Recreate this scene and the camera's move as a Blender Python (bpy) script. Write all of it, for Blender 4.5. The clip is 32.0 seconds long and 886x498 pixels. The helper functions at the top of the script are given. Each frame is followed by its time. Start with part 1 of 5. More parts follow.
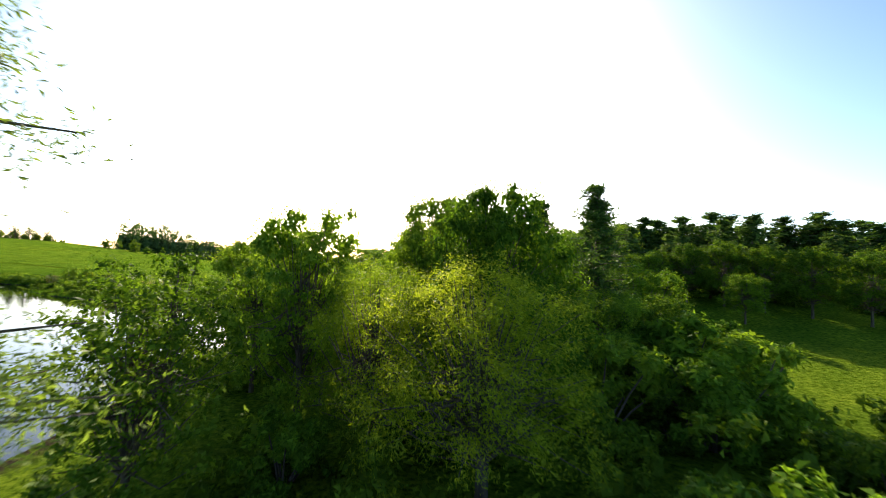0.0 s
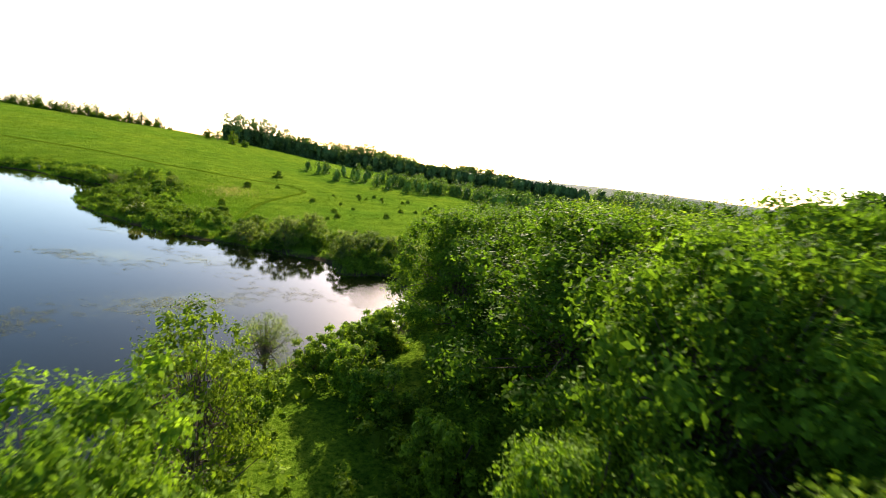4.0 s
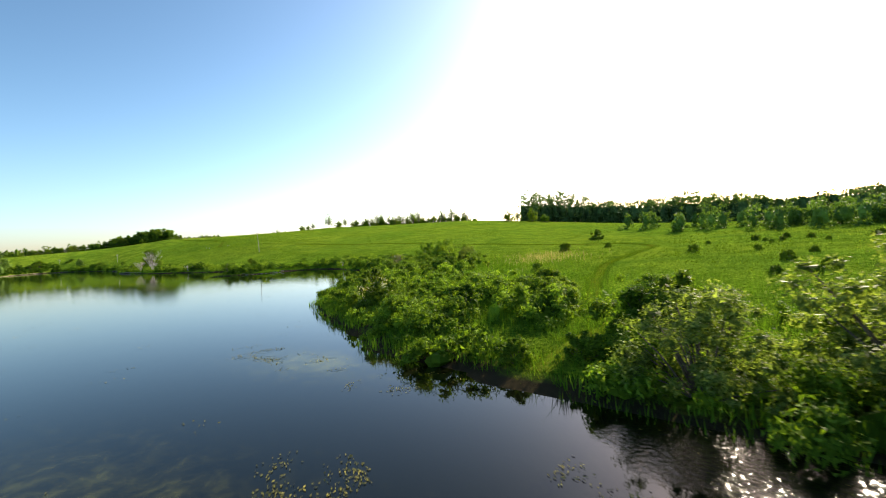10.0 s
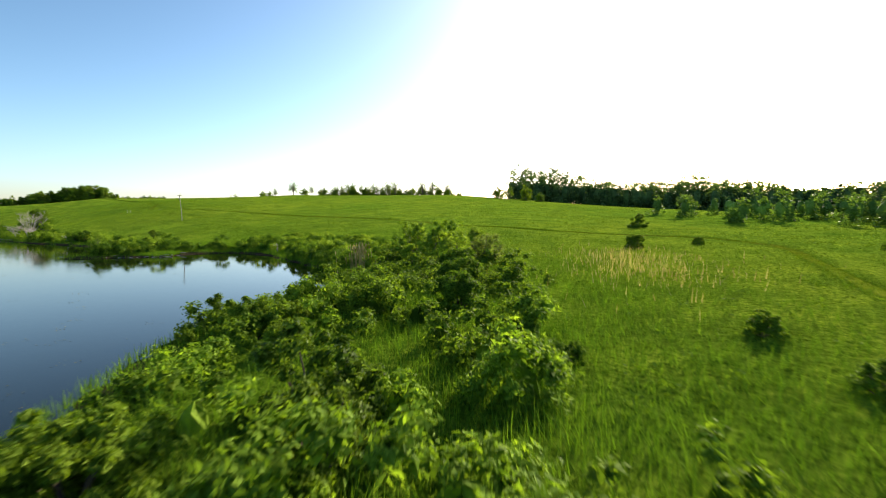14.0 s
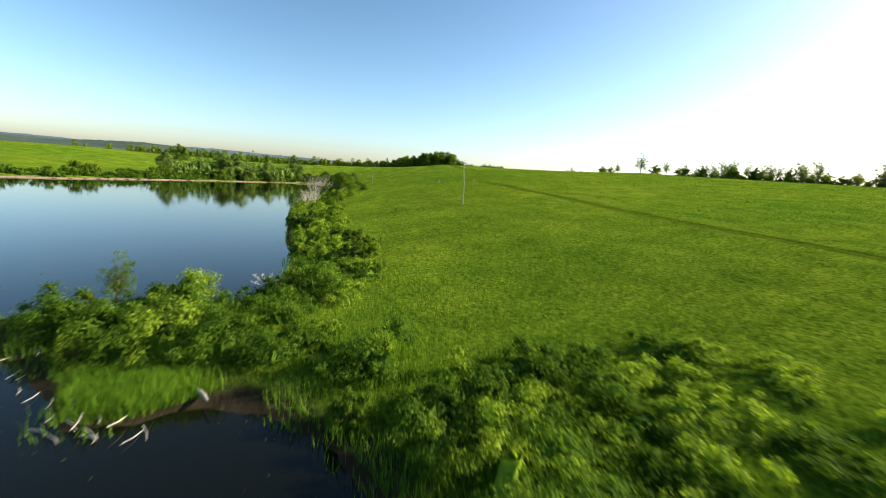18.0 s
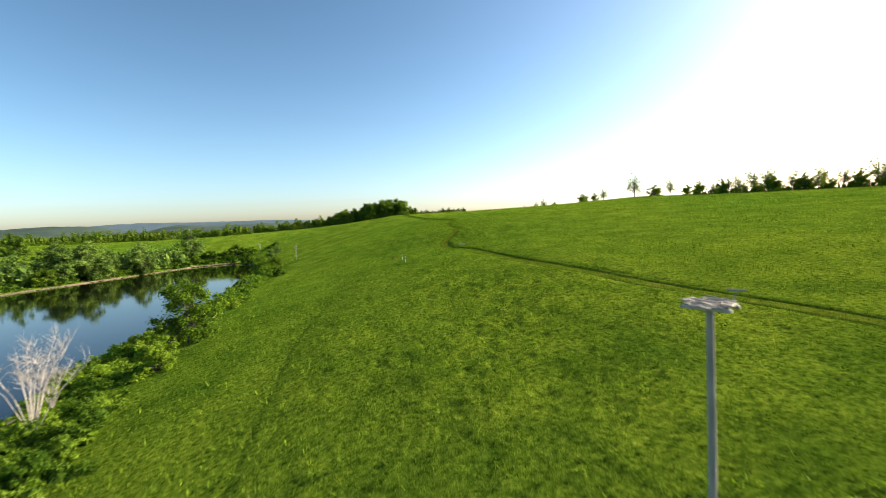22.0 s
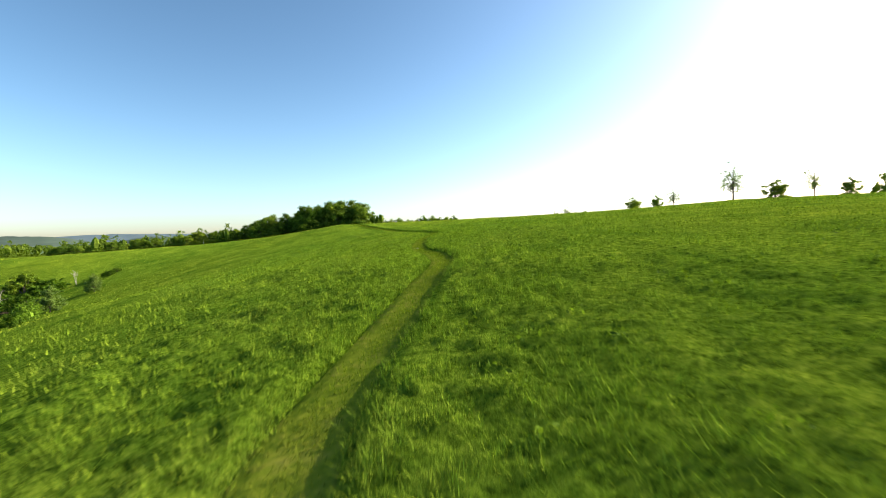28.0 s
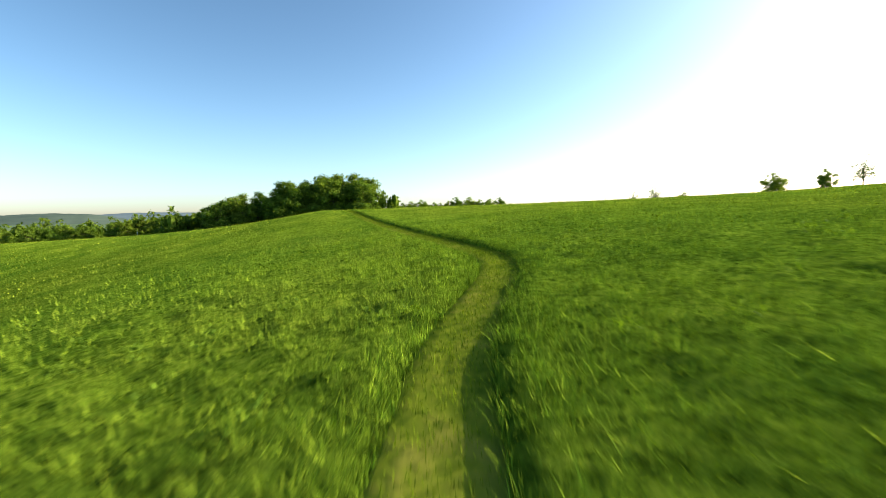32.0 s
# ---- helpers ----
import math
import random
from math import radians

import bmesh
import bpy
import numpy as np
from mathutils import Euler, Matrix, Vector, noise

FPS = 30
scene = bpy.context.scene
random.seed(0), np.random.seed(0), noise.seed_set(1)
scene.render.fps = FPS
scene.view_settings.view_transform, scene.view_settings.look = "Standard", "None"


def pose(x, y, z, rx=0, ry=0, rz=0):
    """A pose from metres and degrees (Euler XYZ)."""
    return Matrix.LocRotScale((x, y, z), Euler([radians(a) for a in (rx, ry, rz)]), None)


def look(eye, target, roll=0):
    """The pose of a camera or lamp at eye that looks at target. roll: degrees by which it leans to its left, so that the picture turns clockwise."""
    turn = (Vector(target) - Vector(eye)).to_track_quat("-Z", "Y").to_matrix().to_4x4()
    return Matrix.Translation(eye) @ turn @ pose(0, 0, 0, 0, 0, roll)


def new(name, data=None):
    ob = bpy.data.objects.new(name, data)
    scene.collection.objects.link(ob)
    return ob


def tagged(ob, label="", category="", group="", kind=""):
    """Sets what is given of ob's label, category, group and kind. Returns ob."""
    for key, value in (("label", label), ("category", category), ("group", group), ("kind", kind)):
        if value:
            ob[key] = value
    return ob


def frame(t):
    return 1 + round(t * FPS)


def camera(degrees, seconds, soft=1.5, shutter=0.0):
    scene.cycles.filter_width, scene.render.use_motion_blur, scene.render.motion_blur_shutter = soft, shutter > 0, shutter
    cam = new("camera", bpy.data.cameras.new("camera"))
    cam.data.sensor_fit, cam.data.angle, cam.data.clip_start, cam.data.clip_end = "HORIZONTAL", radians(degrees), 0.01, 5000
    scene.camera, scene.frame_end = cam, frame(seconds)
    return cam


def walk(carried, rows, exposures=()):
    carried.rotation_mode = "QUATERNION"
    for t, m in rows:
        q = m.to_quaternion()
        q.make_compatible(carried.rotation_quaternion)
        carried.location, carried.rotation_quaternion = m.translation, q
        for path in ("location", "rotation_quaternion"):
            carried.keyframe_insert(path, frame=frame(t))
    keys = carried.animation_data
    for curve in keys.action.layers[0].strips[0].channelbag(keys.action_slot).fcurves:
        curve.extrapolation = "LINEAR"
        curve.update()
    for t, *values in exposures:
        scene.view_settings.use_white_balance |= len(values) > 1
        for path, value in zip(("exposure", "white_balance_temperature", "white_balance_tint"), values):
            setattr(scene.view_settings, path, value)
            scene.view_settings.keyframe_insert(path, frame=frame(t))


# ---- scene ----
cam = camera(89.75, 32.0, soft=0.45, shutter=0.28)
EXPOSURES = [(0.0, 1.05), (4.5, 1.2), (9.0, 1.1), (13.0, 1.0), (18.0, 0.97), (23.0, 0.91), (25.0, 0.95), (28.0, 1.16), (32.0, 1.16)]
PATH = [
    (0.0, (0.13, -25.87, 6.26), (1.93, -16.05, 6.78), 2.57),
    (0.5, (0.28, -23.19, 6.53), (1.96, -13.36, 7.19), 2.65),
    (1.0, (0.38, -20.68, 6.97), (1.96, -10.83, 7.71), 2.95),
    (1.5, (0.49, -18.35, 7.54), (1.95, -8.49, 8.25), 2.94),
    (2.0, (0.61, -16.03, 8.10), (1.89, -6.12, 8.54), 2.47),
    (2.5, (0.68, -13.36, 8.54), (1.78, -3.42, 8.79), 4.44),
    (4.5, (0.00, -0.00, 10.62), (-0.72, 9.65, 8.11), 9.25),
    (5.0, (-0.14, 3.27, 10.46), (-1.66, 12.64, 7.32), 11.72),
    (5.5, (-0.66, 6.68, 9.79), (-2.96, 15.74, 6.24), 13.11),
    (6.0, (-1.51, 10.10, 8.84), (-4.74, 18.79, 5.11), 13.08),
    (6.5, (-2.70, 13.44, 7.72), (-6.81, 21.81, 4.12), 11.37),
    (7.0, (-4.56, 16.96, 6.46), (-9.53, 25.06, 3.34), 8.92),
    (7.5, (-6.62, 20.15, 5.34), (-12.28, 28.04, 2.95), 6.65),
    (8.0, (-8.94, 22.90, 4.57), (-15.05, 30.65, 2.99), 4.24),
    (8.5, (-11.61, 25.48, 4.09), (-17.91, 33.20, 3.19), 2.10),
    (9.0, (-14.29, 27.82, 3.90), (-20.60, 35.56, 3.42), -0.01),
    (9.5, (-16.81, 29.91, 3.86), (-23.06, 37.71, 3.59), -2.05),
    (10.0, (-19.30, 31.78, 3.89), (-25.40, 39.70, 3.68), -3.57),
    (10.5, (-21.44, 33.24, 4.05), (-27.33, 41.32, 3.77), -5.12),
    (11.0, (-23.46, 34.73, 4.22), (-29.11, 42.97, 3.79), -6.24),
    (11.5, (-25.58, 36.45, 4.33), (-30.93, 44.87, 3.69), -6.98),
    (12.0, (-27.76, 38.55, 4.33), (-32.89, 47.09, 3.55), -6.88),
    (12.5, (-29.89, 41.15, 4.27), (-34.95, 49.74, 3.44), -6.17),
    (13.0, (-32.35, 44.30, 4.14), (-37.41, 52.88, 3.31), -4.82),
    (13.5, (-34.56, 47.67, 4.21), (-39.79, 56.15, 3.41), -3.12),
    (15.5, (-46.75, 64.19, 5.11), (-54.21, 70.78, 4.12), 8.55),
    (16.0, (-52.08, 68.51, 5.75), (-60.17, 74.26, 4.53), 9.94),
    (16.5, (-58.09, 72.26, 6.14), (-66.73, 77.08, 4.70), 9.98),
    (17.0, (-64.19, 75.14, 6.42), (-73.23, 79.11, 4.84), 8.79),
    (17.5, (-70.62, 77.49, 6.56), (-79.95, 80.69, 4.95), 6.89),
    (18.0, (-77.31, 79.35, 6.50), (-86.84, 81.92, 4.95), 4.59),
    (18.5, (-84.89, 81.15, 6.38), (-94.57, 83.28, 5.03), 2.88),
    (19.0, (-91.58, 82.57, 6.39), (-101.35, 84.41, 5.33), 1.80),
    (19.5, (-97.82, 83.74, 6.61), (-107.64, 85.46, 5.91), 1.05),
    (20.0, (-103.73, 84.71, 7.19), (-113.56, 86.50, 6.77), 0.38),
    (20.5, (-109.60, 85.68, 7.96), (-119.39, 87.68, 7.67), -0.43),
    (21.0, (-114.98, 86.62, 8.84), (-124.67, 89.07, 8.56), -1.33),
    (21.5, (-119.79, 87.59, 9.54), (-129.32, 90.62, 9.15), -2.42),
    (22.0, (-124.58, 88.71, 10.07), (-133.88, 92.34, 9.46), -2.56),
    (22.5, (-129.16, 90.03, 10.58), (-138.25, 94.12, 9.75), -2.95),
    (23.0, (-133.50, 91.69, 10.87), (-142.48, 95.98, 9.88), -2.39),
    (23.5, (-137.80, 93.80, 11.02), (-146.75, 98.12, 9.90), -2.17),
    (24.0, (-142.60, 96.15, 11.05), (-151.55, 100.44, 9.83), -1.39),
    (24.5, (-147.91, 98.73, 10.94), (-156.89, 102.94, 9.67), -0.60),
    (25.0, (-153.46, 101.39, 10.76), (-162.48, 105.51, 9.49), -0.15),
    (25.5, (-158.70, 103.87, 10.53), (-167.77, 107.91, 9.34), 0.24),
    (27.5, (-180.30, 113.02, 9.67), (-189.48, 116.97, 9.31), -1.55),
    (28.0, (-185.16, 115.10, 9.82), (-194.37, 118.99, 9.54), -1.77),
    (28.5, (-189.74, 116.98, 10.01), (-198.96, 120.84, 9.75), -1.67),
    (29.0, (-194.10, 118.70, 10.24), (-203.34, 122.49, 9.93), -1.50),
    (29.5, (-198.17, 120.31, 10.46), (-207.44, 124.03, 10.10), -1.40),
    (30.0, (-202.22, 121.88, 10.67), (-211.52, 125.54, 10.25), -1.44),
    (30.5, (-206.16, 123.28, 10.88), (-215.48, 126.88, 10.39), -1.65),
    (31.0, (-210.80, 124.83, 11.23), (-220.14, 128.35, 10.68), -1.69),
    (31.5, (-215.85, 126.59, 11.46), (-225.23, 129.99, 10.86), -1.52),
    (32.0, (-221.63, 128.63, 11.68), (-231.08, 131.84, 11.01), -1.00),
]
walk(cam, [(t, look(eye, target, roll)) for t, eye, target, roll in PATH], EXPOSURES)

# ---- light ----
SUN_AZ, SUN_EL = radians(3.0), radians(24.5)
SUN_DIR = Vector((math.sin(SUN_AZ) * math.cos(SUN_EL), math.cos(SUN_AZ) * math.cos(SUN_EL), math.sin(SUN_EL)))
world = bpy.data.worlds.new("sky")
scene.world = world
world.use_nodes = True
wn = world.node_tree.nodes
sky = wn.new("ShaderNodeTexSky")
sky.sky_type = "NISHITA"
sky.sun_disc = False
sky.sun_elevation, sky.sun_rotation = SUN_EL, SUN_AZ
sky.air_density, sky.dust_density, sky.ozone_density = 0.8, 1.3, 1.5
wn["Background"].inputs["Strength"].default_value = 0.073
tint = wn.new("ShaderNodeMix")
tint.data_type, tint.blend_type = "RGBA", "MULTIPLY"
tint.inputs[0].default_value = 1.0
tint.inputs[7].default_value = (1.09, 1.0, 0.95, 1)
vivid = wn.new("ShaderNodeHueSaturation")
vivid.inputs["Saturation"].default_value = 1.0
vivid.inputs["Hue"].default_value = 0.485
clear_air = wn.new("ShaderNodeGamma")
clear_air.inputs["Gamma"].default_value = 1.4
world.node_tree.links.new(sky.outputs["Color"], clear_air.inputs["Color"])
world.node_tree.links.new(clear_air.outputs["Color"], vivid.inputs["Color"])
world.node_tree.links.new(vivid.outputs["Color"], tint.inputs[6])
world.node_tree.links.new(tint.outputs[2], wn["Background"].inputs["Color"])
sun_lamp = bpy.data.lights.new("sun", "SUN")
sun_lamp.energy, sun_lamp.angle, sun_lamp.color = 5.1, radians(0.55), (1.0, 0.865, 0.63)
sun = new("sun", sun_lamp)
sun.matrix_world = look(SUN_DIR * 300, (0, 0, 0))

# ---- plan: pond outline, ground heights, mown path ----
POND = [(-13, -60), (-11, -30), (-10, -8), (-10.2, 6), (-8.6, 13.4), (-6.6, 17.6), (-3.8, 21.5), (-1.3, 25.5), (-1.4, 28.6), (-3.0, 33.5),
        (-4.6, 37.4), (-7, 36), (-8.6, 35), (-10, 37.6), (-12, 39.5), (-15.5, 40.3), (-18, 41.1), (-22, 41.5), (-27, 42.2), (-31, 42.6), (-34.5, 44.7), (-40, 47.4), (-44.8, 50.3), (-48, 53.6), (-51.8, 57.2), (-54.4, 61.5), (-55.2, 66.5), (-61.5, 74),
        (-73, 78), (-79, 80.3), (-82.5, 81), (-85.8, 80.5), (-87.8, 79.3), (-88.9, 78), (-90.3, 77.2), (-89.4, 76), (-88.5, 74.7), (-88.6, 73.4), (-90.7, 72.4), (-92.4, 70.8), (-93.8, 69.3), (-96, 66.8), (-97.8, 68.5), (-98.6, 72.5), (-99.8, 76), (-103.2, 77.4), (-112, 76.9), (-118, 76.5), (-135, 75),
        (-166, 74.5), (-188, 81), (-222, 86), (-258, 85), (-276, 80), (-272, 68), (-254, 57), (-235, 44), (-210, 31),
        (-192, 23), (-165, 0), (-120, -50), (-60, -80)]
SLOPES = [(-130, 95.3, 3.5), (-146, 90, 2.9), (-160, 86, 2.2), (-157, 94, 3.9), (-143, 102, 4.6), (-151, 108, 5.8),
          (-162, 113, 6.5), (-186, 115, 6.0), (-178, 106, 5.8), (-170, 98, 4.5), (-202, 122.5, 8.3), (-218, 116, 7.6),
          (-218, 127, 8.9), (-232, 134, 10.0), (-285, 136, 13.0), (-122, 112, 4.4), (-94, 111, 3.3), (-75, 87, 0.8),
          (-51, 126, 1.8), (-31, 70, 0.9), (-67, 107, 2.3), (-27, 108, 1.1), (-33, 160, 3.0), (-143, 213, 12.6),
          (-252, 216, 16.2), (-282, 218, 15.3), (-134, 268, 11), (-100, 264, 8), (-78, 282, 5.5), (-60, 267, 4.5), (-163, 262, 12.6),
          (-235, 97, 3.6), (-306, 144, 13.4), (-286, 133, 13.3), (-305, 123, 11.6), (-266, 168, 13.6), (-254, 184, 14.0), (-238, 195, 14.4)]
OUTER = [(10, 0, 0.8), (22, -9, 1.8), (33, -3, 2.8), (29, 9, 4.6), (44, 22, 6.0), (60, 42, 6.0), (72, 18, 5.5), (70, -10, 4.5), (60, 120, 2), (20, -60, 2), (-300, -20, 8), (-250, -60, 6),
         (-330, 60, 7.5), (-300, 88, 8.0), (-308, 68, 7.8), (-292, 78, 5.8), (40, 260, 2), (90, 200, 0.5), (-420, 150, 4), (-60, 330, 6), (-330, 300, 14), (-150, -120, 4)]
MOWN = [(-24.7, 42.6), (-24.5, 45), (-24.3, 47.8), (-25.2, 50.4), (-26.9, 53.5), (-28.3, 58), (-29.3, 61.5), (-31.2, 69), (-32.2, 77), (-33, 88), (-34.5, 101), (-41, 109), (-51, 109), (-62, 109.5),
        (-73, 110), (-84, 113), (-98, 114.2), (-114, 113.2), (-125, 112.4), (-137, 111.3), (-146, 110.2), (-161, 110.3),
        (-171, 111.6), (-182.5, 113.4), (-187.5, 114.2), (-191.9, 115.4), (-194.4, 116.7), (-197.2, 118.5), (-199.9, 120.2),
        (-202.6, 121.9), (-206, 123.9), (-210.5, 125.3), (-214.7, 126), (-218.1, 127), (-221, 128), (-224.6, 129.5), (-228.1, 131), (-231, 132.8), (-233.8, 134.6), (-237, 135.7),
        (-242, 136.2), (-257, 136.6), (-284, 136.2)]
rng = np.random.default_rng(7)


def outline_samples(step):
    """Points along the pond's outline, evenly spaced."""
    p, out = np.array(POND, float), []
    for a, b in zip(p, np.roll(p, -1, 0)):
        n = max(1, int(np.hypot(*(b - a)) / step))
        out += [a + (b - a) * k / n for k in range(n)]
    return np.array(out)


def solve_slopes():
    shore = outline_samples(9)
    k = np.vstack([np.c_[shore, np.full(len(shore), 0.15)], np.array(SLOPES), np.array(OUTER)])
    n = len(k)
    a = np.zeros((n + 3, n + 3))
    a[:n, :n] = np.hypot(k[:, None, 0] - k[None, :, 0], k[:, None, 1] - k[None, :, 1]) - np.eye(n) * 0.8
    a[:n, n], a[n, :n], a[:n, n + 1:], a[n + 1:, :n] = 1, 1, k[:, :2], k[:, :2].T
    return k, np.linalg.solve(a, np.r_[k[:, 2], 0, 0, 0])


KNOTS, WEIGHTS = solve_slopes()


def line_distance(x, y, line, closed=False):
    line = np.array(line, float)
    ends = np.roll(line, -1, 0) if closed else line[1:]
    dist = np.full(x.shape, 1e9)
    for (ax, ay), (bx, by) in zip(line, ends):
        t = np.clip(((x - ax) * (bx - ax) + (y - ay) * (by - ay)) / ((bx - ax) ** 2 + (by - ay) ** 2), 0, 1)
        dist = np.minimum(dist, np.hypot(x - ax - t * (bx - ax), y - ay - t * (by - ay)))
    return dist


def shore_distance(x, y):
    """Metres from the shore, negative over the water."""
    p, inside = np.array(POND, float), np.zeros(x.shape, bool)
    for (ax, ay), (bx, by) in zip(p, np.roll(p, -1, 0)):
        inside ^= ((ay > y) != (by > y)) & (x < (bx - ax) * (y - ay) / (by - ay + 1e-12) + ax)
    dist = line_distance(x, y, POND, True)
    return np.where(inside, -dist, dist)


def ground_z(x, y):
    x, y = np.atleast_1d(np.asarray(x, float)), np.atleast_1d(np.asarray(y, float))
    z = np.zeros(len(x))
    for i in range(0, len(x), 20000):
        s = slice(i, i + 20000)
        d = np.hypot(x[s, None] - KNOTS[:, 0], y[s, None] - KNOTS[:, 1])
        n = len(KNOTS)
        z[s] = d @ WEIGHTS[:n] + WEIGHTS[n] + WEIGHTS[n + 1] * x[s] + WEIGHTS[n + 2] * y[s]
    s = shore_distance(x, y)
    z = np.where(s < 0, np.maximum(-1.5, s * 0.25), np.maximum(z, np.minimum(0.12 + 0.1 * s, 0.5)))
    r = np.hypot(x + 150, y - 90)
    f = np.clip((r - 330) / 400, 0, 1)
    f = f * f * (3 - 2 * f)
    return z * (1 - f) + 1.0 * f


def gz(x, y):
    return float(ground_z([x], [y])[0])


def wobble(x, y, scale, seed=0.0):
    """Smooth noise from -1 to 1 for arrays, from a few crossing waves."""
    u, v = x / scale, y / scale
    return (np.sin(u * 1.7 + 1.3 * np.sin(v * 1.1 + seed) + seed) + np.sin(v * 1.9 + 1.7 * np.sin(u * 0.8 - seed) + 2 * seed)
            + np.sin((u + v) * 1.13 + 2.1 * np.sin((u - v) * 0.7) + 3 * seed)) / 3


# ---- materials ----
def material(name):
    m = bpy.data.materials.new(name)
    m.use_nodes = True
    nt = m.node_tree
    return m, nt, nt.nodes["Principled BSDF"], nt.nodes["Material Output"]


def node(nt, kind, inputs=(), **attrs):
    n = nt.nodes.new(kind)
    for key, value in attrs.items():
        setattr(n, key, value)
    for key, value in dict(inputs).items():
        if isinstance(value, bpy.types.NodeSocket):
            nt.links.new(value, n.inputs[key])
        else:
            n.inputs[key].default_value = value
    return n


def ramp(nt, fac, stops):
    r = node(nt, "ShaderNodeValToRGB", {"Fac": fac})
    while len(r.color_ramp.elements) < len(stops):
        r.color_ramp.elements.new(0.5)
    for e, (p, c) in zip(r.color_ramp.elements, stops):
        e.position, e.color = p, (*c, 1)
    return r.outputs["Color"]


def mixed(nt, fac, a, b, blend="MIX"):
    n = node(nt, "ShaderNodeMix", data_type="RGBA", blend_type=blend)
    for socket, value in ((n.inputs[0], fac), (n.inputs[6], a), (n.inputs[7], b)):
        if isinstance(value, bpy.types.NodeSocket):
            nt.links.new(value, socket)
        else:
            socket.default_value = (*value, 1) if isinstance(value, tuple) else value
    return n.outputs[2]


def foliage(name, dark, light, lit=0.45, rough=0.5, patch=0.0, other=(0.3, 0.3, 0.05), depth=0.3, fine=0.9, gloss=0.03):
    """Leaves or blades: each leaf its own tone, light passing through them."""
    m, nt, p, out = material(name)
    geo = node(nt, "ShaderNodeNewGeometry")
    info = node(nt, "ShaderNodeObjectInfo")
    col = ramp(nt, geo.outputs["Random Per Island"], [(0.0, dark), (0.75, light), (1.0, tuple(min(1, c * 1.35) for c in light))])
    clump = node(nt, "ShaderNodeTexNoise", {"Vector": geo.outputs["Position"], "Scale": fine, "Detail": 4.0})
    low, high = 1 - depth, 1 + depth
    col = mixed(nt, 1.0, col, ramp(nt, clump.outputs["Fac"], [(0.32, (low, low * 1.04, low)), (0.68, (high, high * 0.94, high * 0.8))]), "MULTIPLY")
    hs = node(nt, "ShaderNodeHueSaturation", {"Color": col})
    v = node(nt, "ShaderNodeMapRange", {"Value": info.outputs["Random"], "To Min": 0.75, "To Max": 1.25})
    nt.links.new(v.outputs[0], hs.inputs["Value"])
    h = node(nt, "ShaderNodeMapRange", {"Value": info.outputs["Random"], "To Min": 0.515, "To Max": 0.485})
    nt.links.new(h.outputs[0], hs.inputs["Hue"])
    colour = hs.outputs["Color"]
    if patch:
        big = node(nt, "ShaderNodeTexNoise", {"Vector": geo.outputs["Position"], "Scale": 0.12, "Detail": 4.0})
        colour = mixed(nt, ramp(nt, big.outputs["Fac"], [(0.5, (0, 0, 0)), (0.72, (patch, patch, patch))]), colour, other)
    nt.links.new(colour, p.inputs["Base Color"])
    p.inputs["Roughness"].default_value = rough
    p.inputs["Specular IOR Level"].default_value = gloss
    tr = node(nt, "ShaderNodeBsdfTranslucent", {"Color": mixed(nt, 1.0, colour, (1.3, 1.3, 0.45), "MULTIPLY")})
    mix = node(nt, "ShaderNodeMixShader", {0: lit})
    nt.links.new(p.outputs[0], mix.inputs[1])
    nt.links.new(tr.outputs[0], mix.inputs[2])
    nt.links.new(mix.outputs[0], out.inputs["Surface"])
    return m


def rough_surface(name, stops, scale, rough=0.85, bump=0.4, stretch=(1, 1, 1), detail=6.0, gloss=0.15):
    m, nt, p, out = material(name)
    tc = node(nt, "ShaderNodeTexCoord")
    mp = node(nt, "ShaderNodeMapping", {"Vector": tc.outputs["Object"], "Scale": stretch})
    n = node(nt, "ShaderNodeTexNoise", {"Vector": mp.outputs[0], "Scale": scale, "Detail": detail})
    n2 = node(nt, "ShaderNodeTexNoise", {"Vector": mp.outputs[0], "Scale": scale * 0.17, "Detail": 3.0})
    add = node(nt, "ShaderNodeMath", {0: n.outputs["Fac"], 1: n2.outputs["Fac"]}, operation="ADD")
    half = node(nt, "ShaderNodeMath", {0: add.outputs[0], 1: 0.5}, operation="MULTIPLY")
    nt.links.new(ramp(nt, half.outputs[0], stops), p.inputs["Base Color"])
    p.inputs["Roughness"].default_value = rough
    p.inputs["Specular IOR Level"].default_value = gloss
    b = node(nt, "ShaderNodeBump", {"Height": n.outputs["Fac"], "Strength": bump, "Distance": 0.05})
    nt.links.new(b.outputs[0], p.inputs["Normal"])
    return m


